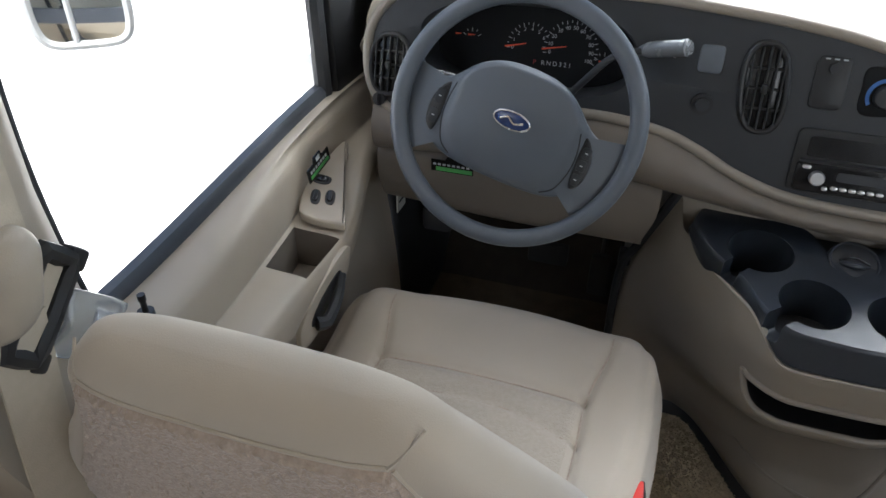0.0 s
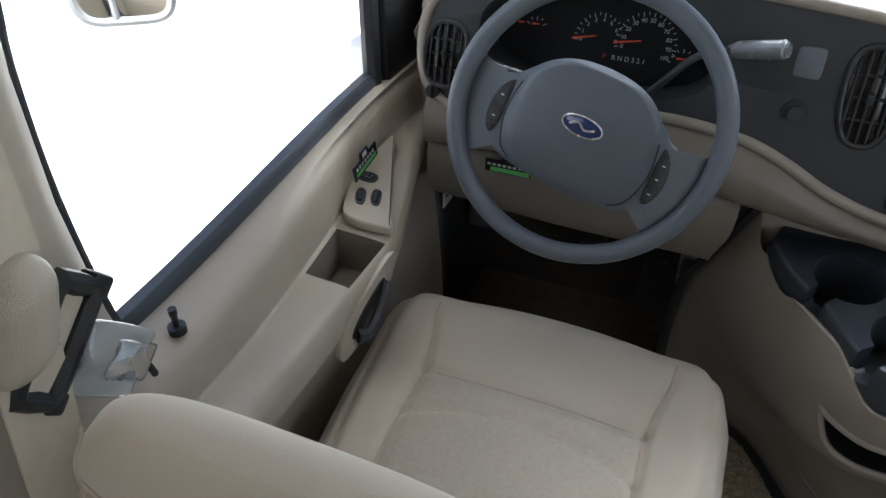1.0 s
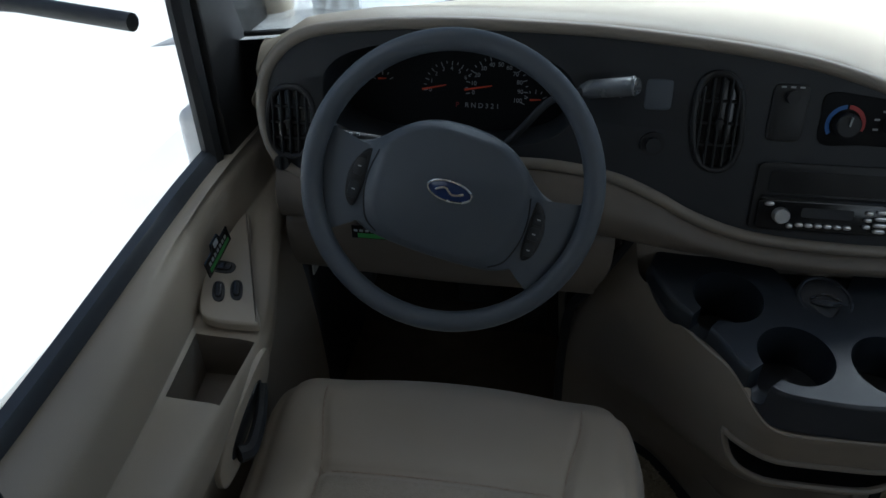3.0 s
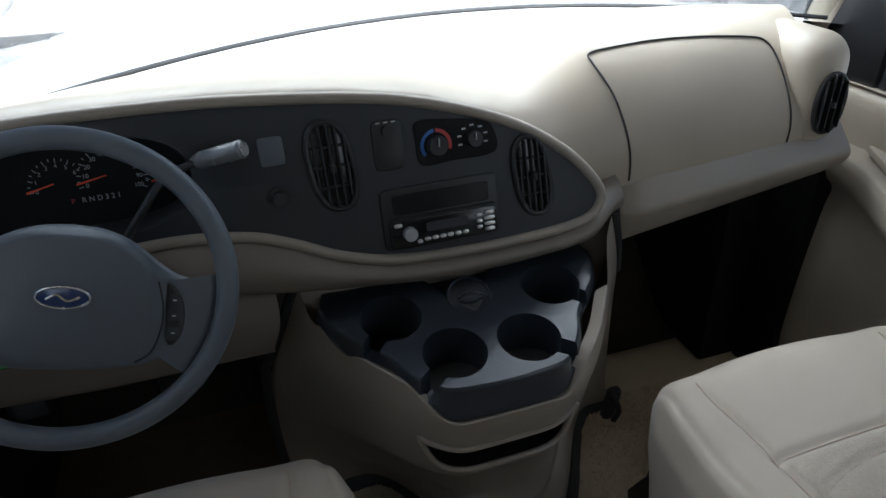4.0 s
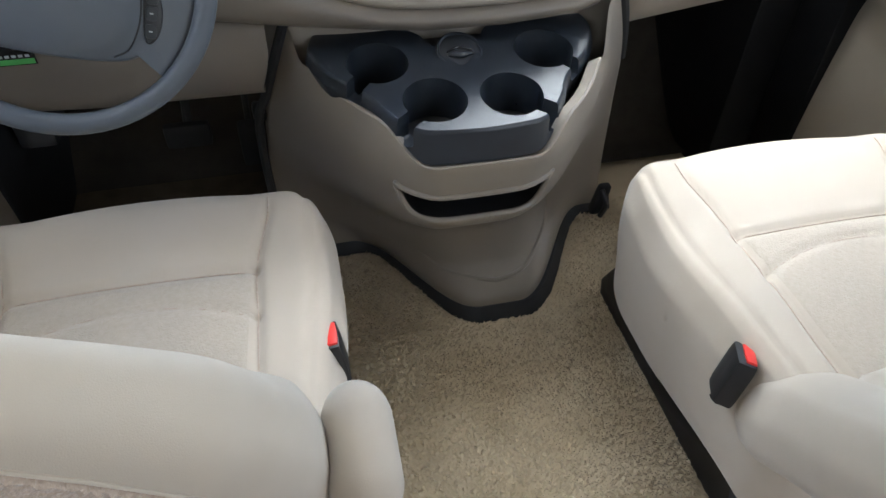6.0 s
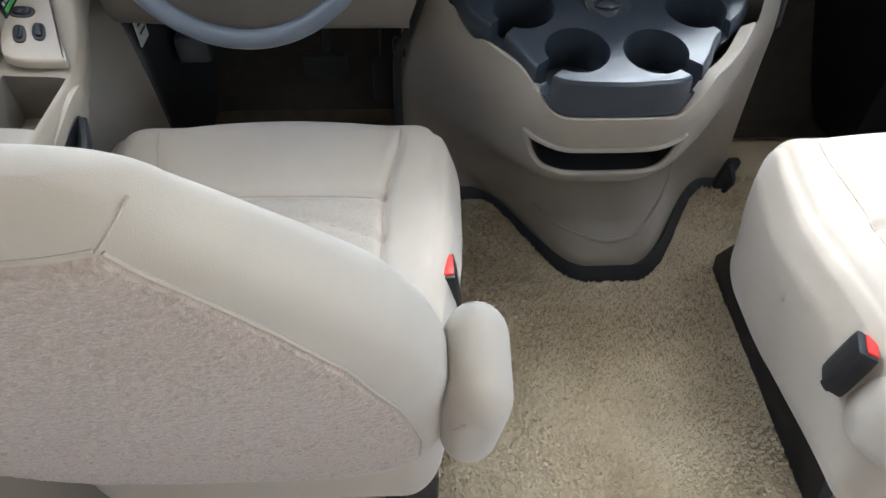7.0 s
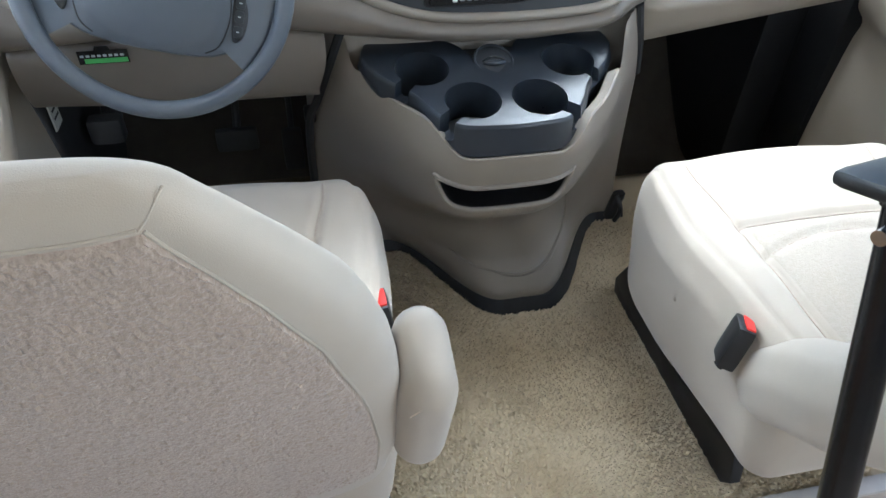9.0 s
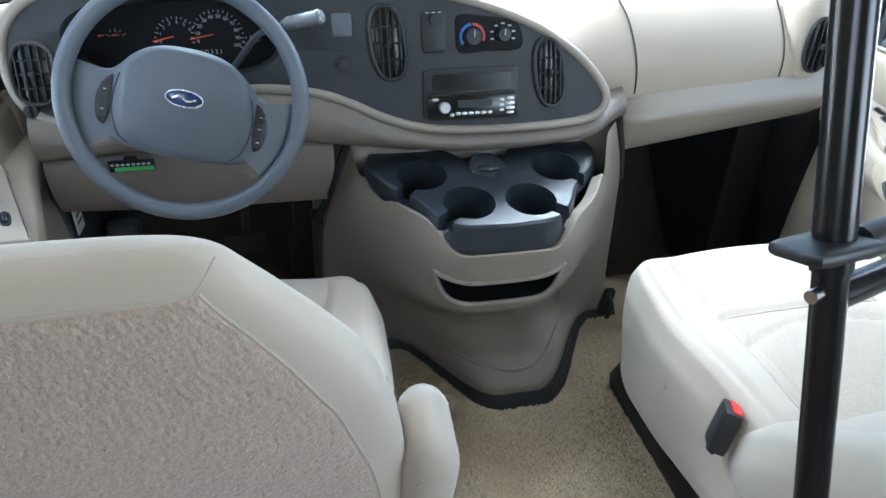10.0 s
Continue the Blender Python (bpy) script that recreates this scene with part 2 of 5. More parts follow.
def lerp(a, b, s):
    return a + (b - a) * s


def interp(table, x):
    """Straight lines through the rows of a small table."""
    if x <= table[0][0]:
        return table[0][1]
    for (a, p), (b, q) in zip(table, table[1:]):
        if x <= b:
            return p + (q - p) * (x - a) / (b - a)
    return table[-1][1]


def cut(ob, cutters):
    """Takes the cutters' shapes out of a mesh object."""
    for c in cutters:
        m = ob.modifiers.new("cut", "BOOLEAN")
        m.operation, m.object, m.solver = "DIFFERENCE", c, "EXACT"
    bpy.context.view_layer.update()
    dg = bpy.context.evaluated_depsgraph_get()
    me = bpy.data.meshes.new_from_object(ob.evaluated_get(dg))
    old = ob.data
    ob.modifiers.clear()
    ob.data = me
    bpy.data.meshes.remove(old)
    for c in cutters:
        data = c.data
        bpy.data.objects.remove(c)
        bpy.data.meshes.remove(data)
    for p in ob.data.polygons:
        p.use_smooth = True
    ob.data.set_sharp_from_angle(angle=radians(35))


def words(text, size, m, mat, parent, name="lettering", width=None):
    cu = bpy.data.curves.new(name, "FONT")
    cu.body, cu.size, cu.align_x, cu.align_y, cu.extrude = text, size, "CENTER", "CENTER", 0.0002
    tmp = new("tmp_text", cu)
    bpy.context.view_layer.update()
    me = bpy.data.meshes.new_from_object(tmp.evaluated_get(bpy.context.evaluated_depsgraph_get()))
    bpy.data.objects.remove(tmp)
    me.transform(m)
    me.materials.clear()
    me.materials.append(mat)
    ob = new(name, me)
    ob.parent = parent
    root = parent.parent if parent.parent else parent
    if parent is root:
        ob.matrix_parent_inverse = Matrix.Translation(Vector(root.location)).inverted()
    return ob


# ---- setting ----
FLOOR_END = -0.47


def setting():
    # cab floor: one carpeted sheet that rises into the toe-board
    prof = [(FLOOR_END, 0.0), (0.0, 0.0), (0.45, 0.0), (0.62, 0.02), (0.85, 0.28), (0.95, 0.46)]
    rings = [[(x, y, z) for y, z in catmull2(prof)] for x in (-1.0, -0.5, 0.0, 0.5, 1.1)]
    part("floor", loft([[(a, b, c) for a, b, c in r] for r in rings], False, False), CARPET)
    tagged(bpy.data.objects["floor"], "worn tan cut-pile carpet on the cab floor", "carpet", kind="structure")
    # toe-boards laid over the carpet; their dark colour holds the footwell shade
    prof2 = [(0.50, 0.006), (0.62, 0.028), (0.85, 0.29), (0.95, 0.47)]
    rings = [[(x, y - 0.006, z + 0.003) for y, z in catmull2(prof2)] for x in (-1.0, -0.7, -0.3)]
    tagged(part("floor_toe_board", loft(rings, False, False), TOE), "toe-board behind the pedals, coloured dark for shade", "floor", kind="structure")
    # passenger's side: the same near-black colour in place of shade
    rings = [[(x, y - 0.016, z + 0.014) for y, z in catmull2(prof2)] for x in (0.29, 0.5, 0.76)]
    tagged(part("floor_toe_mat", loft(rings, False, False), TOE), "brown carpeted toe-board in the passenger's footwell, darkened for shade", "floor", kind="structure")
    bm = box((-1.0, FLOOR_END - 0.032, -0.05), (1.1, FLOOR_END, 0.012), 0.004)
    tagged(part("threshold_trim", bm, ALU), "dull aluminium strip at the carpet edge", "trim", kind="structure")
    bm = box((-1.15, -3.6, -0.06), (1.15, FLOOR_END - 0.032, 0.004), 0)
    tagged(part("floor_house", bm, LINO), "pale mottled vinyl floor behind the cab", "floor", kind="structure")
    # firewall and wheel boxes, dark
    bm = box((-1.0, 0.95, -0.1), (1.1, 1.0, 0.82), 0)
    tagged(part("wall_fire", bm, RUBBER), "black matted firewall under the dashboard", "wall", kind="structure")
    bm = box((-1.0, 0.30, 0.0), (-0.80, 0.95, 0.62), 0.03, 3)
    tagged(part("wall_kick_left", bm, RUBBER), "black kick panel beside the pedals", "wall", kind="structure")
    # black kick panel, in the blackest material for the footwell's shade
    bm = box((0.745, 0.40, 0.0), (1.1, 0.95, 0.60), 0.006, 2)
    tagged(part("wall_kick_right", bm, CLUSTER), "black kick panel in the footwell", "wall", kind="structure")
    # added black block where the door's front end lies in shadow
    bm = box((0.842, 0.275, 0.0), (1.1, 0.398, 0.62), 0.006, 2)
    tagged(part("wall_shade_right", bm, CLUSTER), "black panel added for the shade ahead of the passenger door", "wall", kind="structure")
    # roof, house walls, rear wall: out of view, they enclose the light
    bm = box((-1.15, -3.6, 1.85), (1.15, 0.1, 1.9), 0.01)
    tagged(part("ceiling", bm, LINER), "unseen cloth headliner, darkened to cut bounced light", "ceiling", kind="structure")
    bm = box((-1.15, -3.65, -0.05), (1.15, -3.6, 1.9), 0)
    tagged(part("wall_rear", bm, LINER), "unseen rear wall, darkened to cut bounced light", "wall", kind="structure")
    # house side walls with window openings
    for name, x0, x1, wins in (("wall_house_left", -1.15, -1.1, (-2.8, -1.8, 1.0, 1.65)), ("wall_house_right", 1.1, 1.15, (-2.2, -1.3, 0.85, 1.65))):
        a, b, c, d = wins
        bm = bmesh.new()
        box((x0, -3.6, -0.05), (x1, a, 1.9), 0, bm=bm)
        box((x0, b, -0.05), (x1, -0.62, 1.9), 0, bm=bm)
        box((x0, a, -0.05), (x1, b, c), 0, bm=bm)
        box((x0, a, d), (x1, b, 1.9), 0, bm=bm)
        tagged(part(name, bm, LINER), "unseen side wall with a window opening, darkened to cut bounced light", "wall", kind="structure")
    # unseen bulkheads between cab and house, added to stop sky light leaking in
    for nm, x0, x1 in (("wall_bulkhead_left", -1.15, -0.86), ("wall_bulkhead_right", 0.93, 1.15)):
        tagged(part(nm, box((x0, -0.70, -0.1), (x1, -0.60, 1.9), 0), LINER), "unseen bulkhead beside the cab, added to stop light leaks", "wall", kind="structure")
    # windscreen header and pillars
    bm = tube(catmull([(-0.98, 0.05, 1.80), (-0.5, 0.16, 1.86), (0, 0.2, 1.88), (0.5, 0.16, 1.86), (1.0, 0.05, 1.80)]), 0.05, 10)
    tagged(part("trim_windscreen_header", bm, LINER), "pale windscreen header trim", "trim", kind="structure")
    for s, nm in ((-1, "left"), (1, "right")):
        bx = -0.86 if s < 0 else 0.93
        bm = tube(catmull([(bx, 0.44, 0.84), (bx - s * 0.01, 0.36, 1.05), (bx - s * 0.03, 0.22, 1.45), (bx - s * 0.06, 0.05, 1.82)]), 0.036, 12)
        tagged(part("trim_pillar_" + nm, bm, TAN), "tan vinyl windscreen pillar trim", "pillar", kind="structure")


def catmull2(pairs, n=6):
    return [(p.x, p.y) for p in catmull([(a, b, 0) for a, b in pairs], n)]


setting()


# ---- outside ----
def outside():
    bm = bmesh.new()
    bmesh.ops.create_grid(bm, x_segments=2, y_segments=2, size=400, matrix=Matrix.Translation((0, 0, -0.75)))
    tagged(part("ground", bm, GROUND), "sunlit pale concrete ground outside", "ground", kind="structure")
    bm = box((-2.7, -6, -0.75), (-2.26, 9, -0.68), 0.02)
    tagged(part("kerb", bm, CONCRETE), "pale concrete kerb beside the vehicle", "kerb", kind="structure")
    rnd = random.Random(3)
    bm = bmesh.new()
    for i in range(420):
        y = rnd.uniform(-0.5, 1.15)
        x = -2.24 + rnd.gauss(0, 0.012)
        h = rnd.uniform(0.01, 0.05) * (1.6 if 0.62 < y < 0.8 else 1)
        a = rnd.uniform(0, 6.28)
        v = [bm.verts.new((x + 0.004 * math.cos(a), y + 0.004 * math.sin(a), -0.75)), bm.verts.new((x - 0.004 * math.cos(a), y - 0.004 * math.sin(a), -0.75)),
             bm.verts.new((x + rnd.gauss(0, 0.015), y + rnd.gauss(0, 0.015), -0.75 + h))]
        bm.faces.new(v)
    tagged(part("weeds", bm, GRASS, smooth=False), "thin weeds along the kerb joint", "weeds", kind="stuff")
    # pale building across the yard
    b = thing("building", (-12, 0, -0.75), "pale rendered building across the yard", "building")
    bm2 = box((-14, -12, -0.75), (-11, 14, 4.0), 0.02)
    child("wall", bm2, WHITEP, b)
    child("roof", box((-14.3, -12.3, 4.0), (-10.7, 14.3, 4.25), 0.03), CONCRETE, b)
    for y in range(-10, 13, 4):
        child("window", box((-11.06, y, 0.6), (-10.95, y + 1.4, 2.0), 0.01), GLOSS, b)


outside()


# ---- doors with their windows ----
def cab_door(s, xo, yo, zo, nm, label):
    """A cab door; s = -1 for the driver's side. Its shape is given for the driver's side and mirrored."""
    door = thing(nm, (s * 0.82 + xo, yo - 0.1, zo + 0.1), label, "door", kind="structure")

    def W(x, y, z):
        return Vector(((-x if s > 0 else x) + xo, y + yo, z + zo))

    drop = 0.028 if s > 0 else 0.0

    def prof(y):
        """Door trim section in (x, z) from the glass down, at y."""
        f = smoothstep(-0.10, 0.26, y)          # armrest fades towards the hinge
        rise = 0.05 * smoothstep(-0.45, 0.2, y)
        arm_in = lerp(-0.725, -0.80, f) - 0.005 * smoothstep(-0.3, -0.5, y)
        arm_z = 0.592 + 0.03 * smoothstep(-0.1, 0.1, y) - drop
        top = 0.655 + rise
        wall = lerp(-0.79, -0.835, smoothstep(-0.4, 0.15, y))
        pts = [(-0.875, top - 0.02), (-0.872, top), (-0.845, top + 0.004), (wall - 0.018, top - 0.004), (wall - 0.006, top - 0.022), (wall, arm_z + 0.012), (wall + 0.006, arm_z + 0.002),
               (arm_in - 0.016, arm_z - 0.002), (arm_in - 0.003, arm_z - 0.012), (arm_in, arm_z - 0.03), (arm_in - 0.008, arm_z - 0.065), (arm_in - 0.035, arm_z - 0.10), (lerp(-0.79, -0.82, f), 0.44),
               (-0.80, 0.25), (-0.80, 0.08), (-0.86, 0.05)]
        out = []
        for p in catmull([(a, b, 0) for a, b in pts], 4):
            out.append((p.x, p.y))
        return out

    ys = sorted([-0.52 + 0.82 * i / 40 for i in range(41)] + [-0.196, -0.090])
    k0, k1 = 24, 29
    bm = bmesh.new()
    grid = [[bm.verts.new(W(x, y, z)) for x, z in prof(y)] for y in ys]
    loop_a, loop_b = [], []
    for i in range(len(ys) - 1):
        inside = ys[i] > -0.1965 and ys[i + 1] < -0.0895
        for k in range(len(grid[0]) - 1):
            if not (inside and k0 <= k < k1):
                bm.faces.new((grid[i][k], grid[i][k + 1], grid[i + 1][k + 1], grid[i + 1][k]))
        if inside:
            loop_a.append(grid[i][k0].co.copy())
            loop_b.append(grid[i][k1].co.copy())
            last = i + 1
            first = i if len(loop_a) == 1 else first
    loop_a += [grid[last][k].co.copy() for k in range(k0, k1 + 1)]
    start = [grid[first][k].co.copy() for k in range(k1, k0, -1)]
    ring = loop_a + loop_b[::-1] + start[1:]
    child("door_trim", bm, TAN, door)
    # pull recess, darker than the trim to give the hollow its shade
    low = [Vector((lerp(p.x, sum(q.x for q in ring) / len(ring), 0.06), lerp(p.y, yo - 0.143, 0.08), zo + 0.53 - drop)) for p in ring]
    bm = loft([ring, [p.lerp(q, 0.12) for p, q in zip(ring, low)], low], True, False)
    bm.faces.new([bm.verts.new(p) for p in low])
    child("pull_recess", bm, TAN_DARK, door, "recessed door pull, coloured darker for its shade", auto=60)
    # switch plate with rockers
    def P(u, v, w):
        """On the armrest's top: u along the door, v towards the cabin."""
        return W(-0.828 + v + 0.018 * smoothstep(0.0, -0.08, u), u, 0.616 - drop + 0.16 * u + w - 0.10 * v)
    plate_o = catmull2_closed([(-0.075, 0.004), (0.0, 0.0), (0.10, 0.004), (0.12, 0.014), (0.08, 0.03), (0.0, 0.058), (-0.065, 0.078), (-0.078, 0.07)])
    pl = child("switch_plate", plate(plate_o, P, 0.012, 0.004), TAN, door)
    spots = [(-0.035, 0.022), (-0.028, 0.046), (0.008, 0.02)] if s < 0 else [(0.035, 0.024), (0.0, 0.034)]
    for i, (u, v) in enumerate(spots):
        turn = 1 if (s < 0 and i < 2) or s > 0 else 0
        o = ellipse(u, v, 0.017 if turn else 0.011, 0.0085 if turn else 0.016, 20, 2.6)
        ob = child("switch_bezel", plate(o, lambda a, b, w: P(a, b, w + 0.011), 0.003, 0.001), BLACK, pl)
        o = ellipse(u, v, 0.012 if turn else 0.007, 0.005 if turn else 0.011, 16, 3)
        child("rocker", plate(o, lambda a, b, w: P(a, b, w + 0.013 + 0.12 * abs(a - u)), 0.0035, 0.0012), GLOSS, pl)
    # inside release lever in its dish
    def L(u, v, w):
        return W(-0.729 - 0.05 * smoothstep(-0.1, 0.1, u) + 0.10 * max(0, v - 0.53) + w, u, v - drop)
    o = ellipse(-0.16, 0.535, 0.085, 0.036, 28, 2.6)
    child("lever_dish", plate(o, lambda a, b, w: L(a, b + 0.25 * (a + 0.16), w - 0.004), 0.008, 0.003), TAN, door)
    o = ellipse(-0.165, 0.535, 0.05, 0.017, 24, 2.2)
    child("lever_pocket", plate(o, lambda a, b, w: L(a, b + 0.25 * (a + 0.16), w + 0.002), 0.004, 0.001), BLACK, door)
    bm = tube(catmull([L(-0.12, 0.548, 0.008), L(-0.15, 0.528, 0.016), L(-0.19, 0.515, 0.018), L(-0.205, 0.517, 0.008)]), lambda q: 0.007 + 0.004 * q, 8)
    child("release_lever", bm, RUBBER, door, "dark release lever")
    # lock knob
    if s < 0:
        kx, ky = -0.82, -0.4
        bm = tube([W(kx, ky, 0.658), W(kx, ky, 0.667)], 0.0095, 16)
        k = child("lock_bezel", bm, BLACK, door)
        bm = tube([W(kx, ky, 0.662), W(kx, ky, 0.680), W(kx, ky, 0.682), W(kx, ky, 0.690)], lambda q: 0.0035 if q < 0.6 else 0.0046, 12)
        child("lock_knob", bm, BLACK, door, "black lock knob")
        # tilted warning card
        def C(u, v, w):
            return W(-0.812 - 0.07 * u + w - 0.15 * v, 0.008 + 0.85 * u, 0.654 + 0.85 * v + 0.04 * u)
        c = child("card", plate([(-0.05, -0.012), (0.05, -0.012), (0.05, 0.012), (0.02, 0.012), (0.015, 0.022), (-0.015, 0.022), (-0.02, 0.012), (-0.05, 0.012)], C, 0.002), GLOSS, door, "dark printed reminder card", smooth=False)
        child("stripe", plate([(-0.042, -0.008), (0.042, -0.008), (0.042, -0.002), (-0.042, -0.002)], lambda a, b, w: C(a, b, w + 0.002), 0.0006), GREEN, c, smooth=False)
        for i in range(7):
            child("printed_bar", plate([(-0.04 + i * 0.0115, 0.001), (-0.033 + i * 0.0115, 0.001), (-0.033 + i * 0.0115, 0.006), (-0.04 + i * 0.0115, 0.006)], lambda a, b, w: C(a, b, w + 0.002), 0.0006), DIM, c, smooth=False)
        child("printed_bar", plate([(-0.008, 0.011), (0.008, 0.011), (0.008, 0.019), (-0.008, 0.019)], lambda a, b, w: C(a, b, w + 0.002), 0.0006), MARK, c, smooth=False)
    # sash, glass and frame
    def sash(q):
        return 0.668 + 0.055 * smoothstep(-0.5, 0.2, q)
    line = [W(-0.877, q, sash(q)) for q in [-0.62 + 0.82 * i / 12 for i in range(13)]]
    bm = loft([[p + Vector((-s * 0.012, 0, -0.03)), p + Vector((-s * 0.013, 0, -0.006)), p + Vector((-s * 0.006, 0, 0.004)), p + Vector((s * 0.008, 0, 0.005)), p + Vector((s * 0.014, 0, -0.03))] for p in line])
    child("window_seal", bm, SEALM, door, "black window seal, tinted blue-grey for sky sheen")
    bm = tube(catmull([W(-0.875, 0.165, 0.70), W(-0.875, 0.16, 0.9), W(-0.868, 0.14, 1.1), W(-0.85, 0.02, 1.5), W(-0.82, -0.05, 1.72)]), 0.016, 8)
    child("window_post", bm, RUBBER, door, "black window post")
    # black corner panel between window and screen pillar
    cor = [(0.18, 0.70), (0.40, 0.70), (0.38, 0.95), (0.34, 1.12), (0.16, 1.12)]
    child("corner_panel", plate(cor, lambda u, v, w: W(-0.872 + w, u, v), 0.02, 0.006), BLACK, door, "black mirror corner panel")
    pane = [(-0.66, 0.65), (0.17, 0.71), (0.15, 1.1), (0.0, 1.55), (-0.08, 1.74), (-0.66, 1.74)]
    g = child("pane", plate(pane, lambda u, v, w: W(-0.885 + w, u, v), 0.004), GLASS, door, "clear side window glass", smooth=False)
    g.visible_shadow = False
    # front end of the trim, up to the dashboard
    bm = box(W(-0.90, 0.28, 0.05), W(-0.83, 0.40, 0.70), 0.012)
    child("hinge_trim", bm, TAN, door)
    return door


def catmull2_closed(pairs, n=5):
    return [(p.x, p.y) for p in catmull([(a, b, 0) for a, b in pairs], n, True)]


cab_door(-1, 0.0, 0.0, 0.0, "door_1", "tan vinyl driver's door with armrest and raised window")
cab_door(1, 0.06, 0.09, 0.035, "door_2", "tan vinyl passenger door with armrest and switches")


def screen_y(x):
    """The plan line of the windscreen's foot."""
    return max(0.27, 0.59 - 0.40 * (x - 0.17) ** 2)


# windscreen
def windscreen():
    w = thing("window_1", (0, 0.5, 0.9), "wide curved windscreen with a black lower seal", "windscreen", kind="structure")
    low = [(x, screen_y(x), 0.905 - 0.06 * x * x) for x in [-0.84 + 1.72 * i / 24 for i in range(25)]]
    rows = []
    for k in range(7):
        q = k / 6
        rows.append([(x * (1 - 0.04 * q), y - 0.48 * q + 0.03 * q * (1 - q), z + 0.93 * q) for x, y, z in low])
    bm = loft(rows, False, False)
    bmesh.ops.solidify(bm, geom=bm.faces, thickness=0.004)
    g = child("pane", bm, GLASS, w, "clear laminated glass")
    g.visible_shadow = False
    child("lower_seal", tube(low, 0.0042, 8), RUBBER, w, "black rubber seal")
    return w


windscreen()


# ---- dashboard ----
PANEL = [(-0.777, 0.79), (-0.765, 0.845), (-0.715, 0.887), (-0.62, 0.902), (-0.51, 0.907), (-0.40, 0.906), (-0.30, 0.902), (-0.148, 0.888), (-0.035, 0.868), (0.086, 0.828), (0.172, 0.777),
         (0.222, 0.727), (0.234, 0.695), (0.208, 0.669), (0.132, 0.659), (0.008, 0.657), (-0.105, 0.664), (-0.182, 0.684), (-0.244, 0.712), (-0.305, 0.732), (-0.40, 0.742), (-0.52, 0.735), (-0.64, 0.715),
         (-0.715, 0.705), (-0.762, 0.735)]


def DP(u, v, w):
    """The dashboard's face: u across, v up, w out towards the seats."""
    return Vector((u, 0.155 + 0.23 * (v - 0.757) - 0.975 * w, v + 0.224 * w))


TOPS = [(-0.81, 0.80), (-0.785, 0.845), (-0.76, 0.875), (-0.72, 0.902), (-0.62, 0.917), (-0.5, 0.922), (-0.3, 0.918), (-0.148, 0.904), (-0.035, 0.884), (0.086, 0.845), (0.172, 0.795), (0.23, 0.74), (0.9, 0.70)]


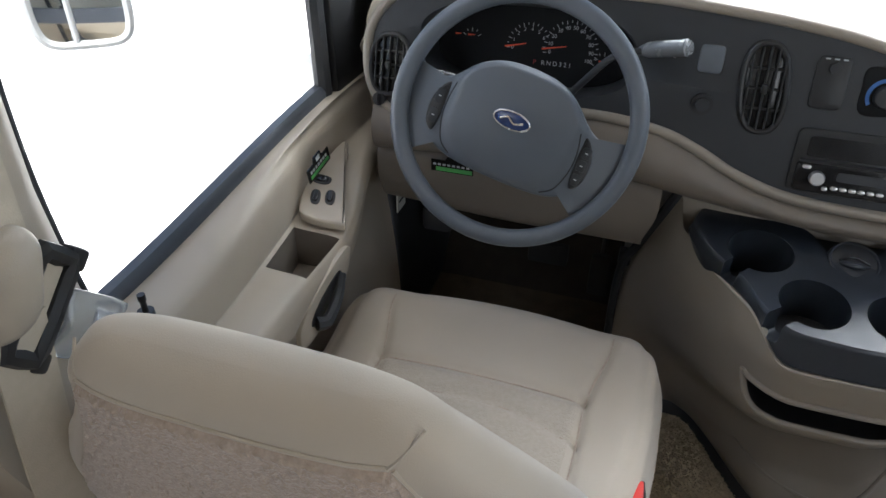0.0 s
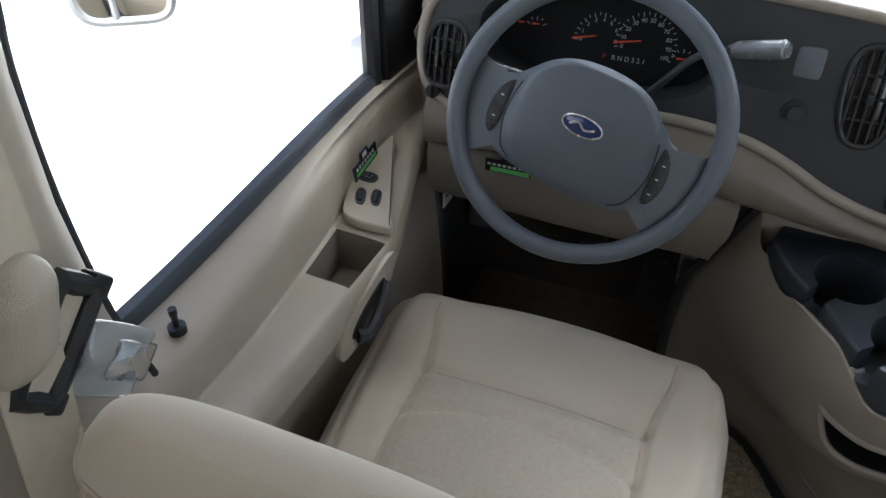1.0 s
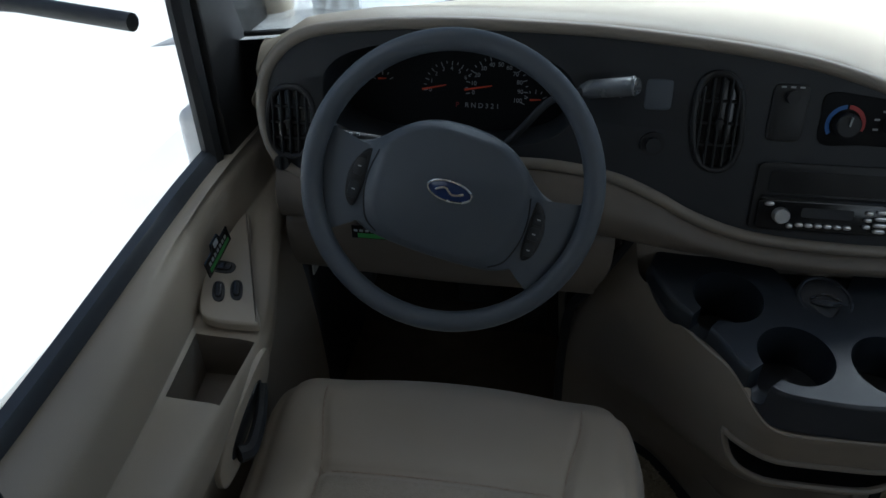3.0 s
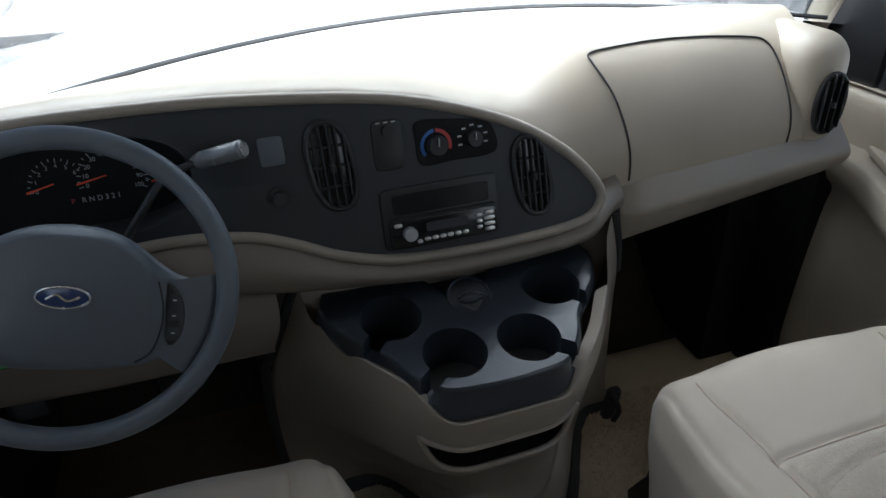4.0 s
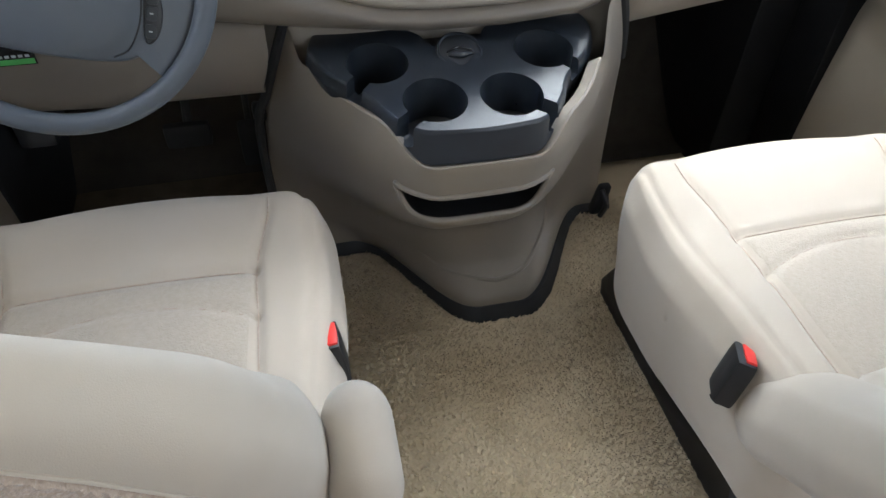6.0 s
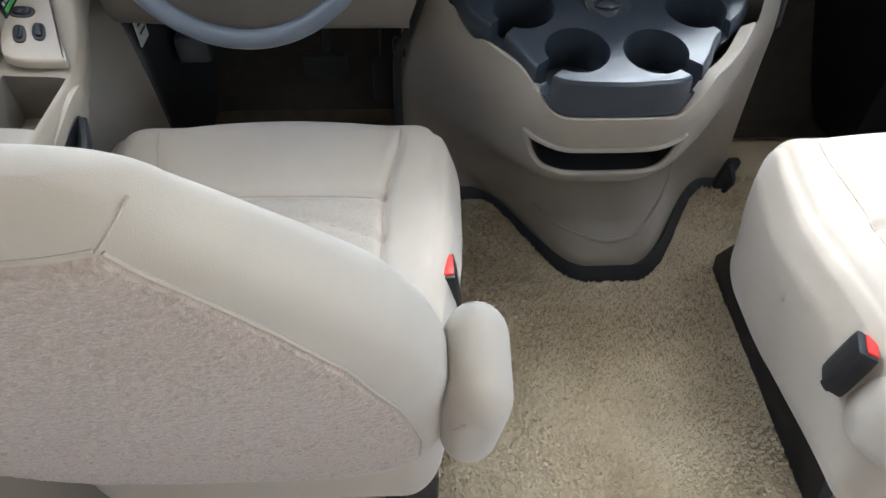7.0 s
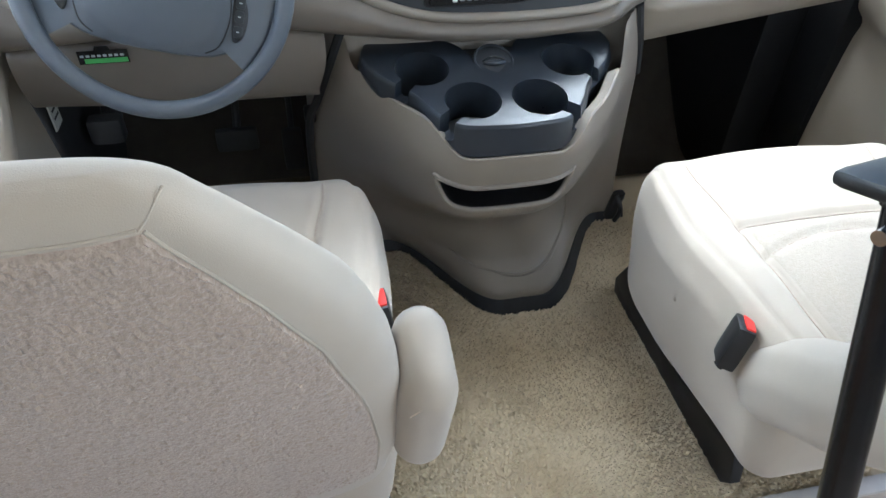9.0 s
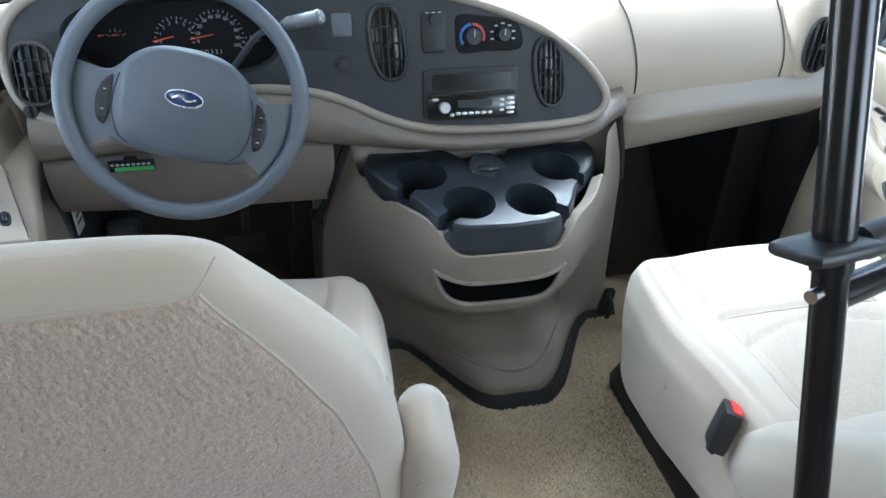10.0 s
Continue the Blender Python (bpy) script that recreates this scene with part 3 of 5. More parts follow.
def dashboard():
    d = thing("dashboard", (0, 0.3, 0.5), "tan moulded van dashboard with a dark oval instrument panel", "dashboard")

    def section(x):
        yw, zw = screen_y(x), 0.897 - 0.06 * x * x
        t = interp(TOPS, x)
        left = [(yw, zw), (lerp(yw, 0.2, 0.35), lerp(zw, t, 0.35) + 0.012), (lerp(yw, 0.2, 0.7), lerp(zw, t, 0.7) + 0.010), (0.215 + 0.1 * max(0, 0.86 - t), t + 0.006), (0.185 + 0.1 * max(0, 0.86 - t), t - 0.004),
                (0.19, t - 0.014), (0.20, t - 0.024)]
        droop = 0.03 * smoothstep(0.55, 0.8, x)
        right = [(yw, zw), (lerp(yw, 0.30, 0.45), 0.905 - droop * 0.3), (0.335, 0.903 - droop), (0.275, 0.872 - droop), (0.222, 0.80 - droop * 0.7), (0.196, 0.735), (0.197, 0.672)]
        s = smoothstep(0.02, 0.30, x)
        mid = [(lerp(a, c, s), lerp(b, e, s)) for (a, b), (c, e) in zip(left, right)]
        return [(x, p.y, p.z) for p in catmull([(0, a, b) for a, b in mid], 6)]

    xs = [-0.81 + 1.56 * i / 90 for i in range(91)]
    bm = loft([section(x) for x in xs], False, False)
    child("upper_pad", bm, TAN, d, "tan vinyl upper pad")
    # rounded end over the passenger's side vent
    bm = rbox((0.058, 0.10, 0.112), 0.055, 12, None, None, (0.714, 0.285, 0.772))
    child("end_pod", bm, TAN, d)
    # bead round the dark panel
    outline = catmull2_closed(PANEL, 6)
    bm = tube([DP(u, v, 0.002) for u, v in catmull2_closed([(lerp(-0.27, u, 1.013), lerp(0.785, v, 1.05)) for u, v in PANEL], 6)], 0.0085, 10, True)
    child("panel_rim", bm, COVER, d)
    # dark panel with the instrument well through it
    n = len(outline)
    c0 = Vector((-0.525, 0.818))
    inner = []
    for u, v in outline:
        a = math.atan2((v - c0.y) / 0.42, (u - c0.x))
        c, s = math.cos(a), math.sin(a)
        inner.append((c0.x + 0.172 * math.copysign(abs(c) ** 0.75, c), c0.y + (0.070 if s > 0 else 0.062) * math.copysign(abs(s) ** 0.75, s)))
    rings = [[DP(u, v, -0.012) for u, v in outline], [DP(u, v, 0.003) for u, v in outline]]
    for q in (0.33, 0.66):
        rings.append([DP(lerp(a, c, q), lerp(b, e, q), 0.004) for (a, b), (c, e) in zip(outline, inner)])
    rings += [[DP(u, v, 0.004) for u, v in inner], [DP(lerp(u, c0.x, 0.02), lerp(v, c0.y, 0.02), 0.0) for u, v in inner], [DP(lerp(u, c0.x, 0.05), lerp(v, c0.y, 0.10), -0.085) for u, v in inner]]
    panel = child("instrument_panel", loft(rings, True, False), CHARCOAL, d, "dark grey oval instrument panel", auto=50)
    # cluster face
    face = child("instrument_dial", plate(ellipse(c0.x, c0.y, 0.165, 0.066, 48, 2.6), lambda u, v, w: DP(u, v, w - 0.084), 0.004), CLUSTER, d, "black gauge cluster with orange needles")

    def CF(u, v, w=0.0):
        return DP(c0.x + u, c0.y + v, -0.0795 + w)

    def tilt(u, v, w=0.0006):
        return Matrix.Translation(CF(u, v, w)) @ Matrix.Rotation(radians(90 - 13), 4, "X")

    for u, v, a, l in ((-0.028, 0.0, 12, 0.036), (0.036, 0.002, 10, 0.04), (-0.105, 0.012, 3, 0.012), (-0.128, 0.012, 3, 0.01), (0.118, -0.008, 3, 0.016)):
        ca, sa = math.cos(radians(a)), math.sin(radians(a))
        bm = plate([(0, -0.0014), (l, -0.0007), (l, 0.0007), (0, 0.0014)], lambda p, q, w: CF(u + p * ca - q * sa - l / 2, v + p * sa + q * ca, w + 0.003), 0.001)
        child("needle", bm, NEEDLE, face, smooth=False)
    for cx, cy, r, a0, a1, k in ((0.062, 0.004, 0.045, 190, -25, 21), (-0.006, 0.002, 0.038, 185, 35, 13), (-0.105, 0.005, 0.018, 150, 30, 5), (0.118, -0.012, 0.018, 150, 30, 5)):
        for i in range(k):
            a = radians(lerp(a0, a1, i / (k - 1)))
            ca, sa = math.cos(a), math.sin(a)
            l = 0.006 if i % 2 == 0 else 0.0035
            bm = plate([(r - l, -0.0005), (r, -0.0005), (r, 0.0005), (r - l, 0.0005)], lambda p, q, w: CF(cx + p * ca - q * sa, cy + p * sa + q * ca, w), 0.0006)
            child("tick", bm, MARK, face, smooth=False)
    for i, t in enumerate(("0", "10", "20", "30", "40", "50", "60", "70", "80", "90", "100")):
        a = radians(lerp(190, -25, i / 10))
        words(t, 0.0085, tilt(0.062 + 0.034 * math.cos(a), 0.004 + 0.034 * math.sin(a)), MARK, face, "numeral")
    for i, t in enumerate(("0", "1", "2", "3", "4", "5", "6")):
        a = radians(lerp(185, 35, i / 6))
        words(t, 0.008, tilt(-0.006 + 0.028 * math.cos(a), 0.002 + 0.028 * math.sin(a)), MARK, face, "numeral")
    words("P", 0.010, tilt(0.006, -0.020), REDP, face, "gear_letter")
    words("R N D 3 2 1", 0.010, tilt(0.042, -0.020), MARK, face, "gear_letter")

    # vents: bowed outline with vertical slats and two cross vanes
    def vent(cx, cz, rx, rz, lean, name="air_vent"):
        o = [(u + lean * (v - cz), v) for u, v in ellipse(cx, cz, rx, rz, 36, 2.5)]
        v = child(name, plate(o, lambda a, b, w: DP(a, b, w - 0.006), 0.0105, 0.001), GLOSS, d, "black louvred air vent")
        ring = tube([DP(u, w_, 0.006) for u, w_ in o], 0.0045, 8, True)
        child("vent_ring", ring, BLACK, v)
        k = 5 if rx > 0.026 else 4
        for i in range(k):
            u = cx + rx * (-0.72 + 1.44 * i / (k - 1))
            h = rz * (1 - abs((u - cx) / rx) ** 2.5) ** 0.4 * 0.96
            bm = bmesh.new()
            box((-0.0013, -0.004, -h), (0.0013, 0.004, h), 0.0006, 1, bm, Matrix.Translation(DP(u, cz, 0.007)) @ Matrix.Shear("XZ", 4, (lean, 0)) @ Matrix.Rotation(radians(-13), 4, "X"))
            child("slat", bm, BLACK, v, smooth=False)
        for q in (-0.45, 0.0, 0.45):
            h = rx * 0.9
            bm = box((-h, -0.003, -0.0016), (h, 0.003, 0.0016), 0, m=Matrix.Translation(DP(cx + lean * rz * q, cz + rz * q, 0.0048)))
            child("vane", bm, BLACK, v, smooth=False)
        child("vent_knob", box((-0.004, -0.006, -0.007), (0.004, 0.004, 0.007), 0.002, 2, m=Matrix.Translation(DP(cx, cz, 0.012))), BLACK, v)

    vent(-0.742, 0.778, 0.033, 0.047, 0.05)
    vent(-0.174, 0.806, 0.030, 0.06, -0.10)
    vent(0.124, 0.746, 0.0275, 0.059, -0.12)

    # switch block, blank plates, lighter
    def rect(u0, u1, v0, v1, r=0.006):
        return ellipse((u0 + u1) / 2, (v0 + v1) / 2, (u1 - u0) / 2, (v1 - v0) / 2, 32, 7)

    sw = child("switch_block", plate(rect(-0.114, -0.07, 0.787, 0.857), lambda a, b, w: DP(a, b, w + 0.002), 0.005, 0.002), BLACK, d, "black blank switch block")
    child("rotary_knob", tube([DP(-0.091, 0.842, 0.006), DP(-0.091, 0.842, 0.014)], 0.008, 16), BLACK, sw)
    for i in range(3):
        child("printed_bar", plate([(-0.106 + i * 0.011, 0.8525), (-0.100 + i * 0.011, 0.8525), (-0.100 + i * 0.011, 0.8545), (-0.106 + i * 0.011, 0.8545)], lambda a, b, w: DP(a, b, w + 0.0072), 0.0004), MARK, sw, smooth=False)
    # heater controls
    hv = child("heater_panel", plate(catmull2_closed([(-0.048, 0.848), (0.0, 0.846), (0.05, 0.838), (0.068, 0.822), (0.066, 0.79), (0.0, 0.787), (-0.046, 0.787), (-0.052, 0.82)], 5), lambda a, b, w: DP(a, b, w + 0.002), 0.004, 0.0015), CLUSTER, d, "black heater control panel")
    for cx, cz, r in ((-0.022, 0.812, 0.015), (0.034, 0.814, 0.012)):
        k = child("heater_knob", tube([DP(cx, cz, 0.005), DP(cx, cz, 0.018), DP(cx, cz, 0.02)], lambda q: r * (1 if q < 0.8 else 0.88), 20), BLACK, hv)
        child("knob_mark", box((-0.0008, -0.001, 0.0), (0.0008, 0.001, r * 0.8), 0, m=Matrix.Translation(DP(cx, cz, 0.0215))), MARK, hv, smooth=False)

    def arc(cx, cz, r, w, a0, a1, mat, nm):
        n_ = 14
        o = [(cx + r * math.cos(radians(lerp(a0, a1, i / n_))), cz + r * math.sin(radians(lerp(a0, a1, i / n_)))) for i in range(n_ + 1)]
        o += [(cx + (r - w) * math.cos(radians(lerp(a1, a0, i / n_))), cz + (r - w) * math.sin(radians(lerp(a1, a0, i / n_)))) for i in range(n_ + 1)]
        child(nm, plate(o, lambda a, b, q: DP(a, b, q + 0.006), 0.0006), mat, hv, smooth=False)

    arc(-0.022, 0.812, 0.0235, 0.005, 215, 95, BLUE, "cold_arc")
    arc(-0.022, 0.812, 0.0235, 0.005, 88, -20, REDP, "warm_arc")
    for i in range(7):
        a = radians(lerp(200, -20, i / 6))
        cx, cz = 0.034 + 0.021 * math.cos(a), 0.814 + 0.019 * math.sin(a)
        child("printed_bar", plate([(cx - 0.003, cz - 0.0012), (cx + 0.003, cz - 0.0012), (cx + 0.003, cz + 0.0012), (cx - 0.003, cz + 0.0012)], lambda p, q, w: DP(p, q, w + 0.006), 0.0005), MARK, hv, smooth=False)
    # blank plate and lighter
    child("blank_plate", plate(rect(-0.268, -0.234, 0.818, 0.856), lambda a, b, w: DP(a, b, w + 0.002), 0.004, 0.0015), WHEEL, d, "grey blank cover plate")
    lt = child("lighter_socket", tube([DP(-0.251, 0.775, 0.002), DP(-0.251, 0.775, 0.008)], 0.0155, 20), BLACK, d, "black lighter socket")
    child("lighter_knob", tube([DP(-0.251, 0.775, 0.006), DP(-0.251, 0.775, 0.017)], 0.0095, 16), CHARCOAL, lt)

    # headlamp switch below the left vent
    hs = child("headlamp_switch", tube([DP(-0.757, 0.722, 0.0), DP(-0.757, 0.722, 0.012)], 0.011, 16), BLACK, d, "black headlamp switch")
    child("switch_grip", box((-0.002, -0.004, -0.009), (0.002, 0.004, 0.009), 0.001, 1, m=Matrix.Translation(DP(-0.757, 0.722, 0.014))), CHARCOAL, hs)
    # knee band under the panel and down to the console seam
    BOT = [(-0.80, 0.72), (-0.76, 0.715), (-0.70, 0.69), (-0.64, 0.70), (-0.52, 0.722), (-0.40, 0.729), (-0.305, 0.72), (-0.244, 0.70), (-0.182, 0.672), (-0.105, 0.651), (0.008, 0.644), (0.132, 0.646), (0.2, 0.654), (0.25, 0.675), (0.30, 0.69)]
    SEAM = [(-0.80, 0.63), (-0.42, 0.655), (-0.33, 0.642), (-0.24, 0.627), (-0.05, 0.604), (0.08, 0.603), (0.18, 0.611), (0.30, 0.637)]
    rows = []
    for i in range(61):
        x = -0.765 + 1.065 * i / 60
        b, sm = interp(BOT, x), interp(SEAM, x)
        k = 0.045 * smoothstep(0.215, 0.30, x)
        rows.append([(x, p.y + k, p.z) for p in catmull([(0, 0.19, b + 0.012), (0, 0.14, b + 0.004), (0, 0.118, lerp(b, sm, 0.3)), (0, 0.118, lerp(b, sm, 0.65)), (0, 0.135, sm + 0.004), (0, 0.185, sm)], 4)])
    child("knee_band", loft(rows, False, False), TAN_DARK, d, "taupe padded lower band")
    rows = []
    for i in range(31):
        x = -0.765 + 0.485 * i / 30
        sm = interp(SEAM, x) + 0.004
        low = 0.50 + 0.015 * smoothstep(-0.5, -0.8, x)
        rows.append([(x - 0.02 * smoothstep(0.6, 0.5, p.z) * (1 if i == 30 else 0), p.y, p.z) for p in catmull([(0, 0.18, sm), (0, 0.14, sm - 0.006), (0, 0.137, lerp(sm, low, 0.4)), (0, 0.155, lerp(sm, low, 0.8)), (0, 0.18, low + 0.004), (0, 0.24, low)], 4)])
    child("knee_bolster", loft(rows, False, False), TAN_DARK, d, "taupe knee panel under the wheel")
    # airbag door's seam on the passenger's face, ledge and underside
    def on_pad(u, v):
        """The upper pad's face at u across and the height v."""
        pts = section(u)[::-1]
        for (x0, y0, z0), (x1, y1, z1) in zip(pts, pts[1:]):
            if z0 <= v <= z1:
                q = (v - z0) / max(1e-6, z1 - z0)
                return Vector((u, lerp(y0, y1, q) - 0.0012, v + 0.0008))
        return Vector((pts[0][0], pts[0][1] - 0.0012, v))
    seam_line = [on_pad(u, v) for u, v in catmull2([(0.650, 0.70), (0.651, 0.74), (0.650, 0.79), (0.645, 0.835), (0.632, 0.864), (0.60, 0.874), (0.52, 0.882), (0.42, 0.886), (0.33, 0.884), (0.285, 0.880), (0.284, 0.868), (0.296, 0.845), (0.309, 0.815), (0.320, 0.765), (0.327, 0.71), (0.329, 0.68)], 6)]
    child("seam", tube(seam_line, 0.0016, 6), RUBBER, d, "thin dark airbag seam")
    rows = []
    for i in range(31):
        x = 0.24 + 0.535 * i / 30
        q = max(0.0, (x - 0.285) / 0.49)
        k = 0.05 * (1 - smoothstep(0.24, 0.35, x))
        zt = lerp(0.645, 0.685, q)
        zb = lerp(0.53, 0.60, q)
        rows.append([(x, p.y + k, p.z) for p in catmull([(0, 0.204, zt + 0.034), (0, 0.192, zt + 0.022), (0, 0.178, zt + 0.008), (0, 0.166, zt - 0.006), (0, 0.164, zt - 0.020), (0, 0.178, zt - 0.042), (0, 0.204, lerp(zt, zb, 0.75)), (0, 0.245, zb), (0, 0.36, zb + 0.01)], 4)])
    child("glove_ledge", loft(rows, False, False), COVER, d, "taupe glove box ledge")
    # passenger's end vent, facing back on the end pod
    o = ellipse(0.712, 0.768, 0.024, 0.053, 32, 2.3)
    ev = child("air_vent", plate(o, lambda a, b, w: Vector((a, 0.196 - w - 0.25 * (a - 0.7) - 0.3 * abs(b - 0.774) * 0, b)), 0.012, 0.002), GLOSS, d, "black louvred air vent")
    child("vent_ring", tube([(a, 0.183 - 0.25 * (a - 0.7), b) for a, b in o], 0.0045, 8, True), BLACK, ev)
    for i in range(4):
        u = 0.6955 + 0.011 * i
        h = 0.053 * (1 - abs((u - 0.712) / 0.024) ** 2.3) ** 0.43
        child("slat", box((u - 0.0012, 0.174 - 0.25 * (u - 0.7), 0.768 - h), (u + 0.0012, 0.184 - 0.25 * (u - 0.7), 0.768 + h), 0.0006, 1), BLACK, ev, smooth=False)
    child("vent_knob", box((0.708, 0.168, 0.762), (0.716, 0.18, 0.774), 0.002), BLACK, ev)
    # demister grille on top
    for i in range(7):
        x = 0.60 + 0.014 * i
        child("demister_slot", box((x, 0.36 - 0.004 * i, 0.8965 - 0.0035 * i), (x + 0.006, 0.40 - 0.004 * i, 0.8985 - 0.0035 * i), 0, m=None), RUBBER, d, smooth=False)
    return d


dashboard()


# ---- radio ----
def radio():
    r = thing("car_radio", (-0.024, 0.145, 0.66), "black car radio with silver buttons under an empty pocket", "radio")

    def P(u, v, w):
        return DP(u, v, w + 0.0045)

    def R(u0, u1, v0, v1, e=9):
        return ellipse((u0 + u1) / 2, (v0 + v1) / 2, (u1 - u0) / 2, (v1 - v0) / 2, 32, e)

    fr = child("surround", plate(R(-0.114, 0.066, 0.671, 0.761, 14), P, 0.004, 0.0015), BLACK, r)
    child("pocket", plate(R(-0.098, 0.050, 0.722, 0.751, 12), lambda a, b, w: P(a, b, w + 0.003), 0.002), GLOSS, r, "empty black storage pocket")
    child("pocket_lip", box((-0.105, -0.012, 0), (0.057, 0.0, 0.003), 0.001, 1, m=Matrix.Translation(P(0, 0.717, 0))), BLACK, r)
    face = child("faceplate", plate(R(-0.107, 0.059, 0.674, 0.715, 12), P, 0.009, 0.002), GLOSS, r)
    child("display", plate(R(-0.052, 0.012, 0.693, 0.706), lambda a, b, w: P(a, b, w + 0.009), 0.0008), CHARCOAL, r, "grey display window")
    child("volume_knob", tube([P(-0.078, 0.695, 0.008), P(-0.078, 0.695, 0.018), P(-0.078, 0.695, 0.02)], lambda q: 0.0105 if q < 0.8 else 0.009, 20), CHROME, r, "silver volume knob")
    spots = [(-0.052 + 0.0118 * i, 0.683, 0.0049, 0.0026) for i in range(6)] + [(0.030, 0.704, 0.0045, 0.0025), (0.030, 0.695, 0.0045, 0.0025), (0.030, 0.686, 0.0045, 0.0025)]
    spots += [(0.046, 0.706, 0.0075, 0.0026), (0.046, 0.6975, 0.0085, 0.0028), (0.046, 0.689, 0.0085, 0.0028), (0.046, 0.681, 0.0075, 0.0028), (-0.094, 0.709, 0.006, 0.0028), (-0.064, 0.681, 0.004, 0.0028)]
    for u, v, a, b in spots:
        child("button", plate(ellipse(u, v, a, b, 16, 3), lambda p, q, w: P(p, q, w + 0.009), 0.0035, 0.001), CHROME, r)


radio()


# ---- engine cover console ----
def tray_edge(x):
    """The height at which the tray's lower edge runs."""
    return 0.505 + 0.050 * smoothstep(0.078, 0.145, abs(x)) + 0.015 * smoothstep(0.185, 0.235, abs(x))


def glide(table, x):
    """A smooth line through the rows of a small table."""
    n = len(table)
    k = 0
    while k < n - 2 and table[k + 1][0] < x:
        k += 1
    (xa, a), (x0, b), (x1, c), (xd, d) = (table[j] for j in (max(0, k - 1), k, k + 1, min(n - 1, k + 2)))
    h = x1 - x0
    q = max(0.0, min(1.0, (x - x0) / h))
    m0, m1 = (c - a) / (x1 - xa) * h, (d - b) / (xd - x0) * h
    return (2 * q ** 3 - 3 * q * q + 1) * b + (q ** 3 - 2 * q * q + q) * m0 + (3 * q * q - 2 * q ** 3) * c + (q ** 3 - q * q) * m1


# the engine cover over its height: nose centre and front, both side edges, where the flanks end
NOSE_X = [(0, 0.108), (0.10, 0.09), (0.19, 0.055), (0.30, 0.008), (0.40, 0.0), (0.64, 0.0)]
NOSE_Y = [(0, 0.060), (0.045, 0.061), (0.066, 0.080), (0.10, 0.122), (0.19, 0.138), (0.275, 0.066), (0.335, -0.018), (0.375, -0.046), (0.445, -0.060), (0.505, -0.077), (0.64, -0.077)]
LEFT_X = [(0, -0.30), (0.2, -0.318), (0.36, -0.313), (0.505, -0.287), (0.64, -0.256)]
LEFT_Y = [(0, 0.315), (0.2, 0.285), (0.36, 0.266), (0.505, 0.222), (0.64, 0.180)]
RIGHT_X = [(0, 0.46), (0.10, 0.405), (0.2, 0.388), (0.36, 0.370), (0.505, 0.343), (0.64, 0.296)]
RIGHT_Y = [(0, 0.345), (0.10, 0.305), (0.2, 0.288), (0.36, 0.264), (0.505, 0.224), (0.64, 0.182)]
FLAT = [(0, 0.12), (0.2, 0.08), (0.38, 0.15), (0.505, 0.20), (0.64, 0.20)]
TURN_LEFT = [(0, 0.62), (0.10, 0.80), (0.2, 1.0), (0.38, 1.2), (0.505, 1.3), (0.64, 1.3)]
TURN_RIGHT = [(0, 0.80), (0.10, 0.92), (0.2, 1.0), (0.38, 1.2), (0.505, 1.3), (0.64, 1.3)]


def cover_point(r, z):
    """A point of the engine cover at the height z; r from one side edge (-1) over the nose (0) to the other (1)."""
    xc, yf = glide(NOSE_X, z), glide(NOSE_Y, z)
    xe, ye, t1 = (glide(t, z) for t in ((LEFT_X, LEFT_Y, TURN_LEFT) if r < 0 else (RIGHT_X, RIGHT_Y, TURN_RIGHT)))
    r0 = glide(FLAT, z)
    g = smoothstep(r0, t1, abs(r)) / smoothstep(r0, t1, 1.0)
    return lerp(xc, xe, abs(r)), lerp(yf, ye, g)


